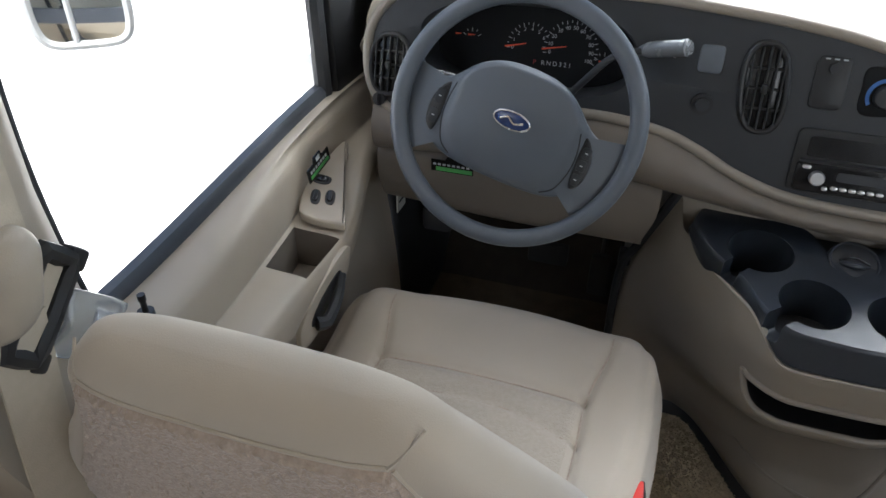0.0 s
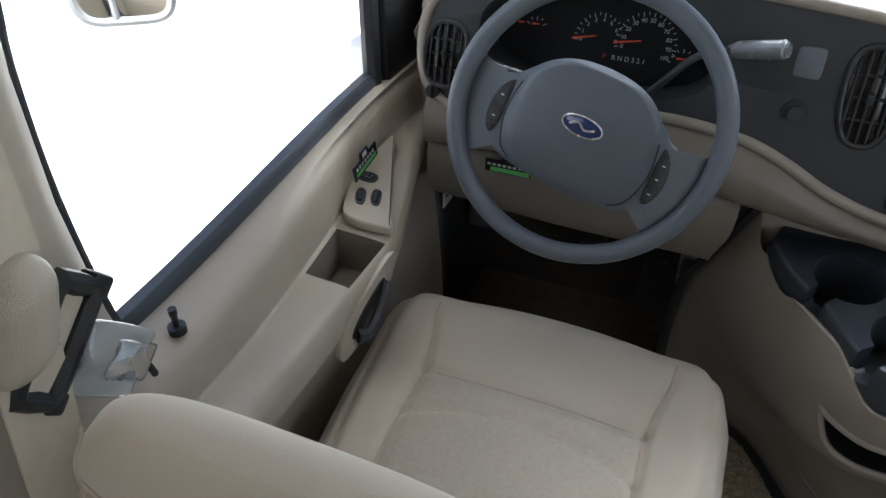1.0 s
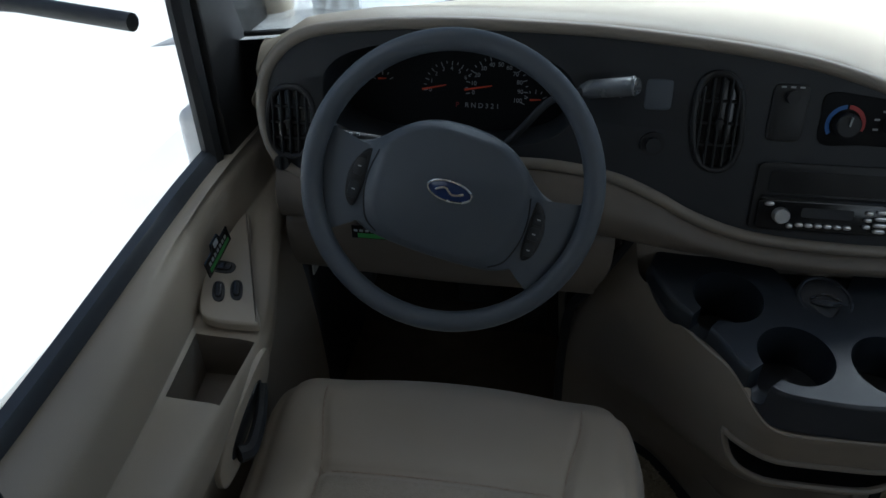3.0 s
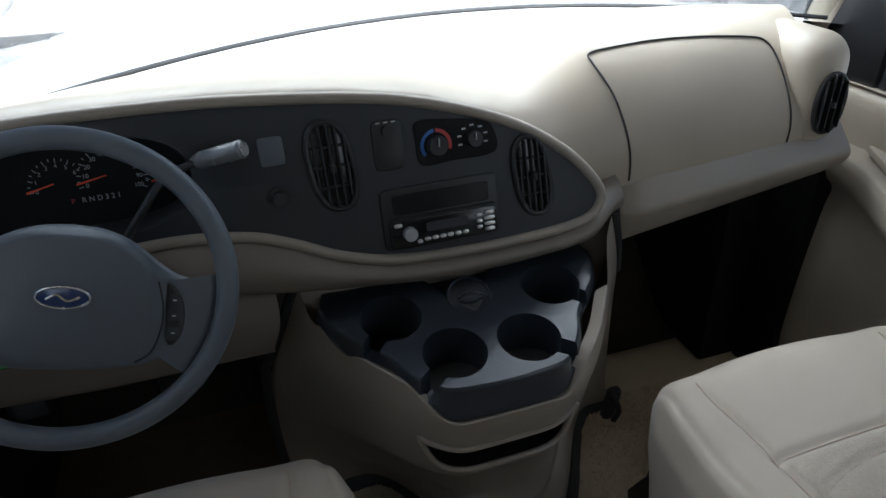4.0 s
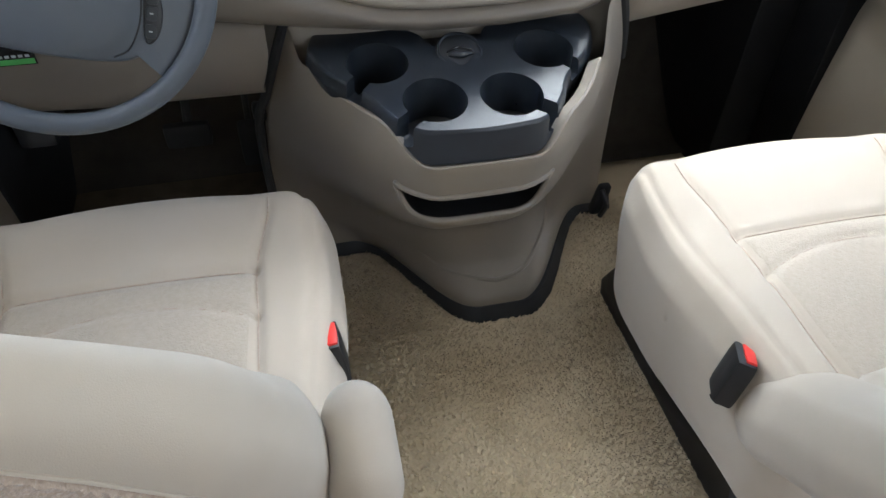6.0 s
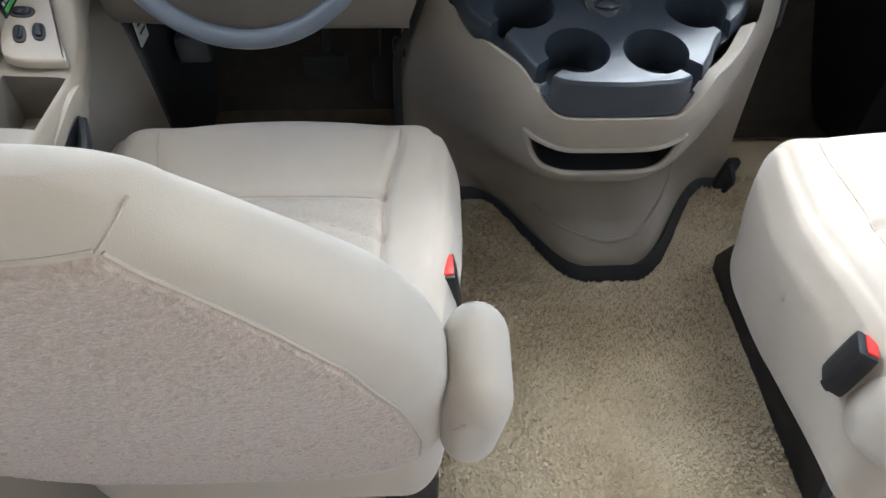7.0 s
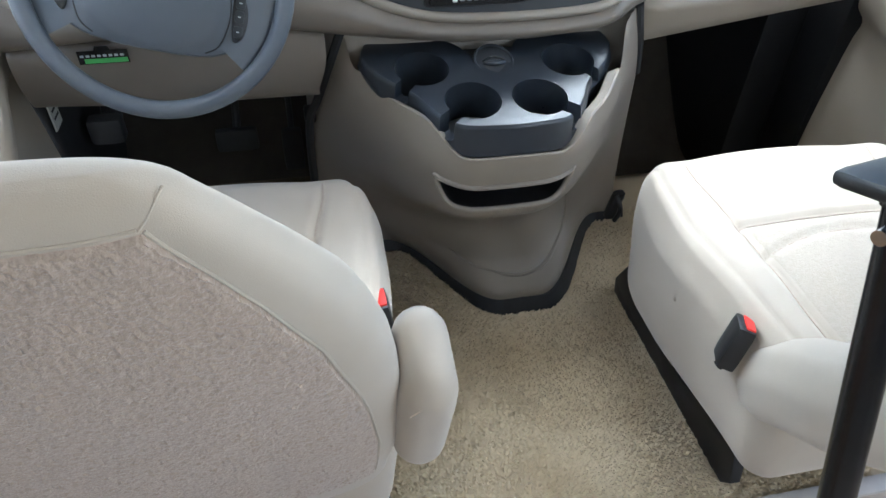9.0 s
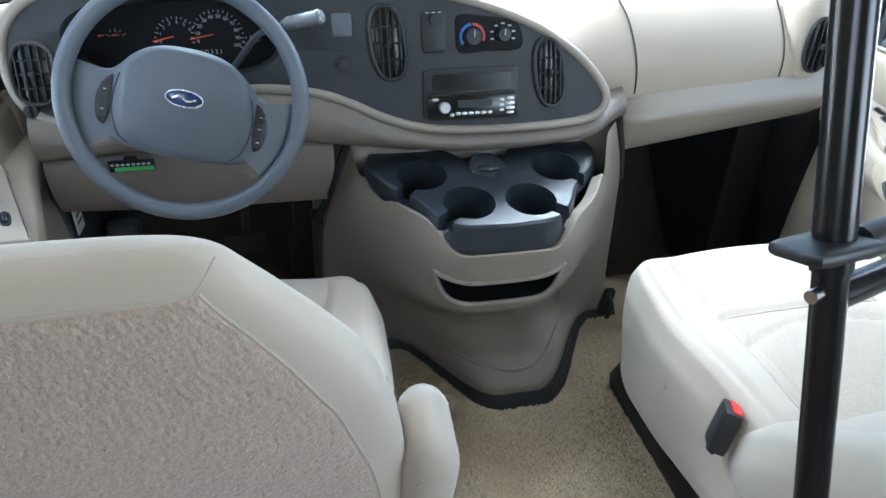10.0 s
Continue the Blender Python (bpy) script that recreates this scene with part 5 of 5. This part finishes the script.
    for i in range(NV + 1):
        q = i / NV
        v = TOP * (1 - (1 - q) ** 1.35)
        hw, t, c = width(v), max(half_t(v), 0.0008), mid(v)
        ring = []
        for j in range(NU):
            a = 2 * math.pi * j / NU
            ca, sa = math.cos(a), math.sin(a)
            u = hw * math.copysign(abs(ca) ** (2 / E), ca)
            w = t * math.copysign(abs(sa) ** (2 / E), sa)
            if w > 0:
                s_ = u / hw
                fade = 1 - smoothstep(0.30, 0.50, v)
                w += (0.018 * smoothstep(0.5, 0.85, abs(s_)) * (1 - smoothstep(0.9, 1.0, abs(s_))) + groove(abs(abs(u) - 0.165), 0.008, 0.008)) * fade
                if abs(u) < 0.165:
                    w += (groove(abs(v - 0.10 - 0.6 * u * u), 0.008, 0.007) + groove(abs(v - 0.17 - 0.8 * u * u), 0.008, 0.006)) * fade
            ring.append(B(u, v, c + w))
        rows.append(ring)
    bk = child("backrest", loft(rows), FABRIC, s, "cream cloth backrest", auto=75)
    if driver:
        # felt rear panel inside the seam
        def F(u, v, w):
            q = min(0.999, abs(u) / width(v))
            return B(u, v, mid(v) - half_t(v) * (1 - q ** E) ** (1 / E) - w)
        def fw(v):
            return interp([(0.03, 0.20), (0.12, 0.219), (0.25, 0.223), (0.35, 0.214), (0.40, 0.206), (0.50, 0.181), (0.575, 0.150), (0.62, 0.128), (0.67, 0.101)], v)
        FT = 0.664
        rows = []
        N = 170
        for i in range(N + 1):
            v = lerp(0.125, FT, i / N)
            hw = fw(v)
            row = []
            for j in range(N + 1):
                u = hw * (2 * j / N - 1)
                nap = 0.0018 * noise.noise((u * 240, v * 210, 0)) + 0.0016 * noise.noise((u * 330, v * 310, 7)) + 0.001 * noise.noise((u * 40, v * 30, 3))
                row.append(F(u, v, 0.003 + nap if 0 < j < N and 0 < i < N else -0.002))
            rows.append(row)
        child("rear_felt", loft(rows, False, False), FELT, s, "brownish brushed felt back panel")
        for e in (1, -1):
            pts = [F(e * (fw(v) + 0.001), v, 0.0002) for v in [0.125 + (FT - 0.125) * i / 30 for i in range(31)]]
            child("piping", tube(pts, 0.0014, 6), FABRIC, s)
        child("piping", tube([F(0.102 * (2 * i / 12 - 1), FT + 0.001, 0.0002) for i in range(13)], 0.0014, 6), FABRIC, s)
        for e in (1, -1):
            # short seam across the roll at the shoulder
            pts = [F(e * 0.102, 0.664, 0.0), F(e * 0.107, 0.668, 0.0), F(e * 0.112, 0.672, 0.0), F(e * 0.116, 0.675, 0.0)]
            child("seam", tube(pts, 0.0009, 6), WEAVE, s)
        # folded armrest on the aisle side
        def arm(p):
            return B(0.272 + p.x * (1 - 0.15 * smoothstep(0.05, 0.12, p.z)), 0.259 + p.z, -0.012 + p.y)
        child("armrest", rbox((0.031, 0.055, 0.113), 0.031, 20, arm), FABRIC, s, "cream folded armrest")
        pts = [B(0.272 - 0.024 + 0.046 * q, 0.338 + 0.022 * q, -0.012 - 0.0545 + 0.012 * q) for q in (0.05, 0.2, 0.4, 0.6, 0.75)]
        child("armrest_seam", tube(pts, 0.0007, 6), FELT, s)
        # foot of the frame behind
        child("frame_foot", box((cx + 0.18, -0.435, 0.0), (cx + 0.235, -0.38, 0.26), 0.012, 2), BLACK, s)
        child("frame_foot", box((cx - 0.235, -0.435, 0.0), (cx - 0.18, -0.38, 0.26), 0.012, 2), BLACK, s)
        child("slide_motor", rbox((0.09, 0.05, 0.04), 0.02, 5, None, None, (cx - 0.02, -0.40, 0.10)), BLACK, s)
    return s


seat("driver_seat", -0.498, 0.045, 16.5, (-0.43, 0.275), "cream cloth driver's seat with folded armrest", True)
seat("passenger_seat", 0.505, 0.0, 46, (-0.425, 0.30), "cream cloth passenger seat with reclined backrest", False, 1.16)


# ---- buckles ----
def buckle(at, m, label):
    b = thing("seat_belt_buckle", at, label, "buckle", "seat belt buckles")
    M = Matrix.Translation(at) @ m
    bm = rbox((0.026, 0.014, 0.036), 0.006, 5)
    bmesh.ops.transform(bm, matrix=M, verts=bm.verts)
    child("body", bm, BLACK, b)
    bm = rbox((0.020, 0.0075, 0.006), 0.003, 4, None, None, (0, -0.004, 0.0325))
    bmesh.ops.transform(bm, matrix=M, verts=bm.verts)
    child("release_button", bm, RED, b, "red press button")
    bm = tube([M @ Vector((0, 0, -0.03)), M @ Vector((0, 0.0, -0.04)), M @ Vector((0, 0.002, -0.045))], 0.008, 8)
    child("stalk", bm, BLACK, b)


def toward(axis, spin):
    return Vector(axis).to_track_quat("Z", "Y").to_matrix().to_4x4() @ Matrix.Rotation(radians(spin), 4, "Z")


buckle((-0.247, -0.272, 0.380), pose(0, 0, 0, -8, 8, 90), "black seat belt buckle with red button beside the driver's cushion")
buckle((0.243, -0.408, 0.378), pose(0, 0, 0, 12, 16, 62), "black seat belt buckle with red button beside the passenger cushion")


# ---- driver's pillar and belt ----
def pillar():
    p = thing("pillar_trim", (-0.84, -0.6, 0.0), "tan vinyl door pillar trim", "pillar", kind="structure")
    rows = []
    for z, y0, x0 in ((0.0, -0.36, -0.79), (0.45, -0.40, -0.79), (0.56, -0.436, -0.79), (0.64, -0.456, -0.79), (0.70, -0.470, -0.792), (0.76, -0.479, -0.795), (0.87, -0.484, -0.80), (0.97, -0.478, -0.805), (1.05, -0.464, -0.81), (1.3, -0.45, -0.82), (1.84, -0.42, -0.83)):
        rows.append([(x, y, z) for x, y in catmull2([(-0.93, y0 + 0.012), (x0 - 0.03, y0 + 0.006), (x0, y0 - 0.012), (x0 + 0.012, y0 - 0.045), (x0 + 0.014, y0 - 0.13), (x0 + 0.01, y0 - 0.17), (-0.95, y0 - 0.18)], 4)])
    child("pillar_cover", loft(rows, False, False), TAN, p)
    child("seal", tube(catmull([(r[5][0] - 0.004, r[5][1] + 0.004, r[5][2]) for r in rows if r[0][2] > 0.4], 4), 0.0055, 8), RUBBER, p, "black door seal")


pillar()


def belt():
    b = thing("seat_belt", (-0.77, -0.58, 0.80), "tan seat belt with tan guide cover and black guide frame", "seat belt")
    # cream cover
    bm = rbox((0.036, 0.028, 0.040), 0.026, 14, lambda p: (p.x, p.y + 0.35 * p.z, p.z))
    bmesh.ops.transform(bm, matrix=Matrix.Translation((-0.762, -0.582, 0.850)), verts=bm.verts)
    child("guide_cover", bm, TAN, b, "tan moulded guide cover")
    # black frame round the slot
    M = Matrix(((0, 1, 0, -0.748), (0.74, 0, 0.67, -0.566), (0.67, 0, -0.74, 0.820), (0, 0, 0, 1)))
    fr = [M @ Vector(q) for q in ((-0.042, 0, 0.017), (0.042, 0, 0.017), (0.042, 0, -0.017), (-0.042, 0, -0.017))]
    sq = []
    for p, q in zip(fr, fr[1:] + fr[:1]):
        sq += [p.lerp(q, 0.12), p.lerp(q, 0.5), p.lerp(q, 0.88)]
    child("guide_frame", tube(sq, 0.0095, 8, True), BLACK, b, "black guide frame")
    child("guide_plate", box((-0.052, -0.012, 0.012), (-0.034, 0.006, 0.03), 0.004, 2, None, M), BLACK, b)
    child("guide_plate", box((0.034, -0.012, 0.010), (0.054, 0.006, 0.03), 0.004, 2, None, M), BLACK, b)
    child("webbing", box((-0.036, -0.004, -0.014), (0.036, 0.003, 0.012), 0.003, 2, None, M), BELTM, b, "tan webbing")
    # belt up the pillar
    for z0, z1, pts in ((0, 0, [(-0.757, -0.567, 0.85), (-0.762, -0.560, 0.92), (-0.768, -0.553, 1.05), (-0.778, -0.54, 1.2), (-0.79, -0.52, 1.5)]),):
        line = catmull(pts, 6)
        rows = [[p + Vector((0.008, -0.020, 0)), p + Vector((0.003, 0.020, 0)), p + Vector((0.0015, 0.020, 0)), p + Vector((0.0065, -0.020, 0))] for p in line]
        child("webbing", loft(rows), BELTM, b, "tan webbing")
    line = catmull([(-0.755, -0.585, 0.82), (-0.765, -0.60, 0.65), (-0.775, -0.61, 0.4), (-0.78, -0.61, 0.06)], 6)
    rows = [[p + Vector((0.012, -0.03, 0)), p + Vector((0.014, 0.02, 0)), p + Vector((0.012, 0.02, 0)), p + Vector((0.010, -0.03, 0))] for p in line]
    child("webbing", loft(rows), BELTM, b, "tan webbing")
    # torn plastic film on the tongue
    M2 = Matrix(((0.1, 1, 0, -0.742), (0.70, 0, -0.70, -0.535), (0.72, 0, 0.72, 0.775), (0, 0, 0, 1)))
    bm = rbox((0.029, 0.0035, 0.031), 0.003, 10, lambda p: (p.x * (1 - 3 * max(0, -p.z - 0.01)), p.y + 0.004 * math.sin(140 * p.x + 60 * p.z), p.z))
    bmesh.ops.transform(bm, matrix=M2, verts=bm.verts)
    child("film", bm, CLEARP, b, "cloudy torn plastic film")
    child("tongue", box((-0.016, -0.0015, -0.045), (0.016, 0.0015, 0.0), 0.003, 2, None, M2), STEEL, b, "bright belt tongue")


belt()


# ---- black stand by the aisle ----
def stand():
    s = thing("folding_stand", (0.022, -0.99, 0.0), "black tubular metal stand leaning beside the passenger seat", "stand")
    d = Vector((-0.05, 0.286, 1.0))
    foot = Vector((0.022, -0.99, 0.006))

    def Q(z):
        return foot + d * z

    child("lower_tube", tube([Q(0.0), Q(0.91)], 0.0108, 20), GLOSS, s, "gloss black tube")
    child("upper_tube", tube([Q(0.90), Q(1.7)], 0.0125, 20), GLOSS, s, "gloss black tube")
    M = Matrix.Translation(Q(0.915)) @ d.to_track_quat("Z", "Y").to_matrix().to_4x4()
    bm = rbox((0.027, 0.021, 0.0055), 0.005, 6, None, None, (0.006, 0.0, 0))
    bmesh.ops.transform(bm, matrix=M, verts=bm.verts)
    child("collar", bm, BLACK, s, "black clamp collar")
    child("clamp_lever", tube([Q(0.915) + Vector((0.02, 0.0, 0.0)), Q(0.915) + Vector((0.10, 0.01, 0.012))], 0.011, 10), BLACK, s)
    child("bolt", tube([Q(0.888) + Vector((-0.018, -0.006, 0)), Q(0.888) + Vector((-0.010, -0.003, 0))], 0.0045, 12), STEEL, s, "bright bolt head")
    child("cross_arm", tube([Q(0.882) + Vector((0.0, 0, 0.0)), Q(0.882) + Vector((0.35, 0.10, 0.01))], 0.010, 12), GLOSS, s)
    child("foot_cap", tube([Q(0.0) - Vector((0, 0, 0.002)), Q(0.03)], 0.02, 16), RUBBER, s)


stand()


# ---- driver's footwell ----
def footwell():
    bm = rbox((0.25, 0.20, 0.006), 0.005, 10, lambda p: (p.x, p.y, p.z + 0.35 * max(0, p.y - 0.05) ** 1.5 + 0.015))
    bmesh.ops.transform(bm, matrix=Matrix.Translation((-0.56, 0.48, 0.0)), verts=bm.verts)
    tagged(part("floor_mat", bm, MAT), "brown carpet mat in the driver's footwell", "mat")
    p = thing("brake_pedal", (-0.50, 0.55, 0.20), "black rubber brake pedal hanging under the dashboard", "pedal")
    child("pad", rbox((0.05, 0.012, 0.03), 0.008, 5, None, None, (-0.50, 0.55, 0.20)), RUBBER, p)
    child("arm", tube(catmull([(-0.50, 0.565, 0.20), (-0.49, 0.62, 0.35), (-0.48, 0.66, 0.55)]), 0.01, 8), BLACK, p)
    p = thing("accelerator_pedal", (-0.37, 0.58, 0.12), "black rubber accelerator pedal", "pedal")
    child("pad", rbox((0.026, 0.012, 0.06), 0.008, 5, None, None, (-0.37, 0.58, 0.14)), RUBBER, p)
    child("arm", tube(catmull([(-0.37, 0.59, 0.14), (-0.37, 0.66, 0.35), (-0.38, 0.70, 0.55)]), 0.008, 8), BLACK, p)
    p = thing("parking_brake_pedal", (-0.74, 0.46, 0.30), "black parking brake pedal near the door", "pedal")
    child("pad", rbox((0.035, 0.02, 0.03), 0.01, 5, None, None, (-0.745, 0.42, 0.33)), RUBBER, p)
    child("arm", tube(catmull([(-0.745, 0.43, 0.33), (-0.76, 0.52, 0.36), (-0.77, 0.62, 0.5)]), 0.012, 8), BLACK, p)
    # paper label on the door's edge
    bm = box((-0.8, 0.30, 0.40), (-0.797, 0.345, 0.53), 0)
    l = thing("caution_label", (-0.80, 0.32, 0.40), "faded cream caution label on the kick panel", "label")
    child("sheet", bm, PAPER, l, smooth=False)
    for i in range(6):
        child("printed_bar", box((-0.7965, 0.307, 0.42 + 0.016 * i), (-0.796, 0.338, 0.425 + 0.016 * i), 0), RUBBER, l, smooth=False)
    # reminder card hanging below the column
    def C(u, v, w):
        return Vector((-0.622 + 0.88 * u, 0.122 - w, 0.626 + 0.88 * v))
    c = thing("reminder_card", (-0.625, 0.122, 0.613), "dark printed card with a green stripe under the column", "card")
    child("sheet", plate([(-0.042, -0.012), (0.042, -0.012), (0.042, 0.012), (0.014, 0.012), (0.010, 0.02), (-0.010, 0.02), (-0.014, 0.012), (-0.042, 0.012)], C, 0.0016), GLOSS, c, smooth=False)
    child("stripe", plate([(-0.032, -0.0105), (0.04, -0.0105), (0.04, -0.002), (-0.032, -0.002)], lambda a, b, w: C(a, b, w + 0.0016), 0.0006), GREEN, c, smooth=False)
    for i in range(8):
        child("printed_bar", plate([(-0.038 + i * 0.0095, 0.001), (-0.032 + i * 0.0095, 0.001), (-0.032 + i * 0.0095, 0.005), (-0.038 + i * 0.0095, 0.005)], lambda a, b, w: C(a, b, w + 0.0016), 0.0006), DIM, c, smooth=False)


footwell()


# ---- windscreen stickers, mirror, bodywork, neighbour ----
def sticker():
    def G(u, v, w):
        return Vector((-0.738 + u, 0.40 - 0.30 * u - 0.6 * v - w, 0.884 + 1.25 * v + 0.12 * u))
    s = thing("inspection_sticker", (-0.738, 0.40, 0.884), "white and blue inspection sticker inside the windscreen", "sticker")
    child("sheet", plate([(-0.045, -0.03), (0.045, -0.03), (0.045, 0.03), (-0.045, 0.03)], G, 0.001), STICKER, s, smooth=False)
    fr = [(-0.045, 0.006, 0.045, 0.012), (-0.045, 0.024, 0.045, 0.03), (-0.045, 0.006, -0.038, 0.03), (0.038, 0.006, 0.045, 0.03)]
    for a, b, c, d in fr:
        child("blue_border", plate([(a, b), (c, b), (c, d), (a, d)], lambda u, v, w: G(u, v, w + 0.001), 0.0006), BLUE, s, smooth=False)
    for i in range(3):
        child("printed_bar", plate([(-0.03 + i * 0.025, -0.02), (-0.015 + i * 0.025, -0.02), (-0.015 + i * 0.025, -0.008), (-0.03 + i * 0.025, -0.008)], lambda u, v, w: G(u, v, w + 0.001), 0.0006), CONCRETE, s, smooth=False)


sticker()


def mirror():
    m = thing("wing_mirror", (-1.13, 0.02, 0.86), "white-framed twin wing mirror on the driver's side", "mirror")

    R, N = Vector((0.69, 0.722, -0.04)), Vector((0.72, -0.69, 0.0))

    def G(u, v, w):
        return Vector((-1.322, 0.118, 0.868)) + R * u + N * w + Vector((0, 0, v))
    child("housing", plate(ellipse(0, 0, 0.086, 0.112, 40, 5), lambda u, v, w: G(u, v, w - 0.05), 0.045, 0.02), FRAME, m)
    child("bezel", tube([G(u, v, 0) for u, v in ellipse(0, 0, 0.080, 0.106, 40, 5)], 0.009, 8, True), FRAME, m)
    child("divider", tube([G(-0.018, -0.10, 0.002), G(-0.018, 0.10, 0.002)], 0.006, 8), FRAME, m)
    child("main_glass", plate(ellipse(0.029, 0, 0.043, 0.098, 32, 6), G, 0.003), MIRROR, m, "mirror glass")
    child("wide_glass", plate(ellipse(-0.048, 0, 0.026, 0.098, 32, 6), G, 0.003), MIRROR, m, "convex mirror glass")
    child("arm", tube([(-0.92, 0.12, 0.92), (-1.10, 0.15, 0.93), (-1.30, 0.17, 0.93)], 0.012, 10), BLACK, m)


mirror()


def own_body():
    b = thing("bonnet", (0, 1.4, 0.6), "white painted bonnet and wings outside the screen", "bonnet")
    rows = []
    for i in range(9):
        q = i / 8
        rows.append([(x, lerp(screen_y(x) + 0.002, 1.7, q), 0.896 - 0.06 * x * x * (1 - q) - 0.10 * q - 0.10 * q * abs(x) ** 3 - 0.04 * q * q) for x in [-1.0 + 2.0 * j / 20 for j in range(21)]])
    child("bonnet_panel", loft(rows, False, False), WHITEP, b)
    for s in (-1, 1):
        child("wing", box((s * 1.0 - 0.03, 0.34, -0.2), (s * 1.0 + 0.03, 1.7, 0.70), 0.02, 3), WHITEP, b)


own_body()


def neighbour():
    v = thing("parked_truck", (5.2, 3.6, -0.75), "white parked truck with steel wheels alongside", "truck")
    child("body", rbox((0.95, 2.9, 0.75), 0.12, 12, None, None, (5.15, 4.0, 0.55)), WHITEP, v)
    for y in (1.95, 5.6):
        x0, zc = 4.12, -0.365
        wheel = child("wheel", tube([(x0 + 0.04, y, zc), (x0 + 0.26, y, zc)], 0.2, 28), FRAME, v)
        prof = [(0.01, 0.22), (0.0, 0.30), (0.02, 0.36), (0.08, 0.385), (0.20, 0.385), (0.26, 0.36), (0.26, 0.22)]
        rows = []
        for i in range(41):
            a = 2 * math.pi * i / 40
            rows.append([(x0 + x, y + r * math.cos(a), zc + r * math.sin(a)) for x, r in prof])
        child("tyre", loft(rows, False, False), TYRE, wheel, "dusty grey tyre")
        child("hub", tube([(x0 - 0.03, y, zc), (x0 + 0.05, y, zc)], 0.07, 20), FRAME, wheel)
        for i in range(8):
            a = 2 * math.pi * i / 8
            cy, cz = y + 0.105 * math.cos(a), zc + 0.105 * math.sin(a)
            child("wheel_nut", tube([(x0 - 0.0, cy, cz), (x0 + 0.045, cy, cz)], 0.016, 8), FRAME, wheel)
            cy, cz = y + 0.155 * math.cos(a + 0.4), zc + 0.155 * math.sin(a + 0.4)
            child("wheel_hole", tube([(x0 + 0.032, cy, cz), (x0 + 0.042, cy, cz)], 0.02, 10), RUBBER, wheel)


neighbour()


# ---- wooden cabinet end behind the driver ----
def cabinet():
    c = thing("cabinet_end", (-0.98, -1.0, 0.0), "pale wooden cabinet end behind the driver's pillar", "cabinet")
    child("panel", box((-1.08, -1.3, 0.004), (-0.80, -0.72, 0.70), 0.006), WOODM, c)
    child("edge_trim", box((-0.80, -1.3, 0.004), (-0.785, -0.70, 0.71), 0.004), WOODM, c)


cabinet()


# ---- carpet pile ----
def pile():
    rnd = np.random.default_rng(4)
    n = 70000
    x = rnd.uniform(-0.34, 0.62, n)
    y = rnd.uniform(FLOOR_END + 0.004, 0.36, n)
    lean = 0.5 * np.sin(9 * x + 4 * y) + rnd.normal(0, 0.7, n)
    az = 2 * np.sin(5 * x - 7 * y) + rnd.normal(0, 1.2, n)
    h = rnd.uniform(0.003, 0.0065, n)
    w = rnd.uniform(0.0016, 0.0030, n)
    a = az + np.pi / 2 + rnd.normal(0, 0.4, n)
    reach = rnd.uniform(0.004, 0.008, n) * (0.75 + 0.25 * np.cos(lean))
    dx, dy = w * np.cos(a), w * np.sin(a)
    tx, ty = x + reach * np.cos(az), y + reach * np.sin(az)
    z0 = np.zeros(n)
    v = np.stack([np.stack([x - dx, y - dy, z0], 1), np.stack([x + dx, y + dy, z0], 1), np.stack([tx + dx * 0.7, ty + dy * 0.7, h], 1), np.stack([tx - dx * 0.7, ty - dy * 0.7, h], 1)], 1).reshape(-1, 3)
    me = bpy.data.meshes.new("carpet_pile")
    me.from_pydata(v.tolist(), [], np.arange(4 * n).reshape(-1, 4).tolist())
    me.materials.append(CARPET)
    tagged(new("carpet_pile", me), "tufts of the tan cut-pile carpet", "carpet", kind="stuff")


pile()
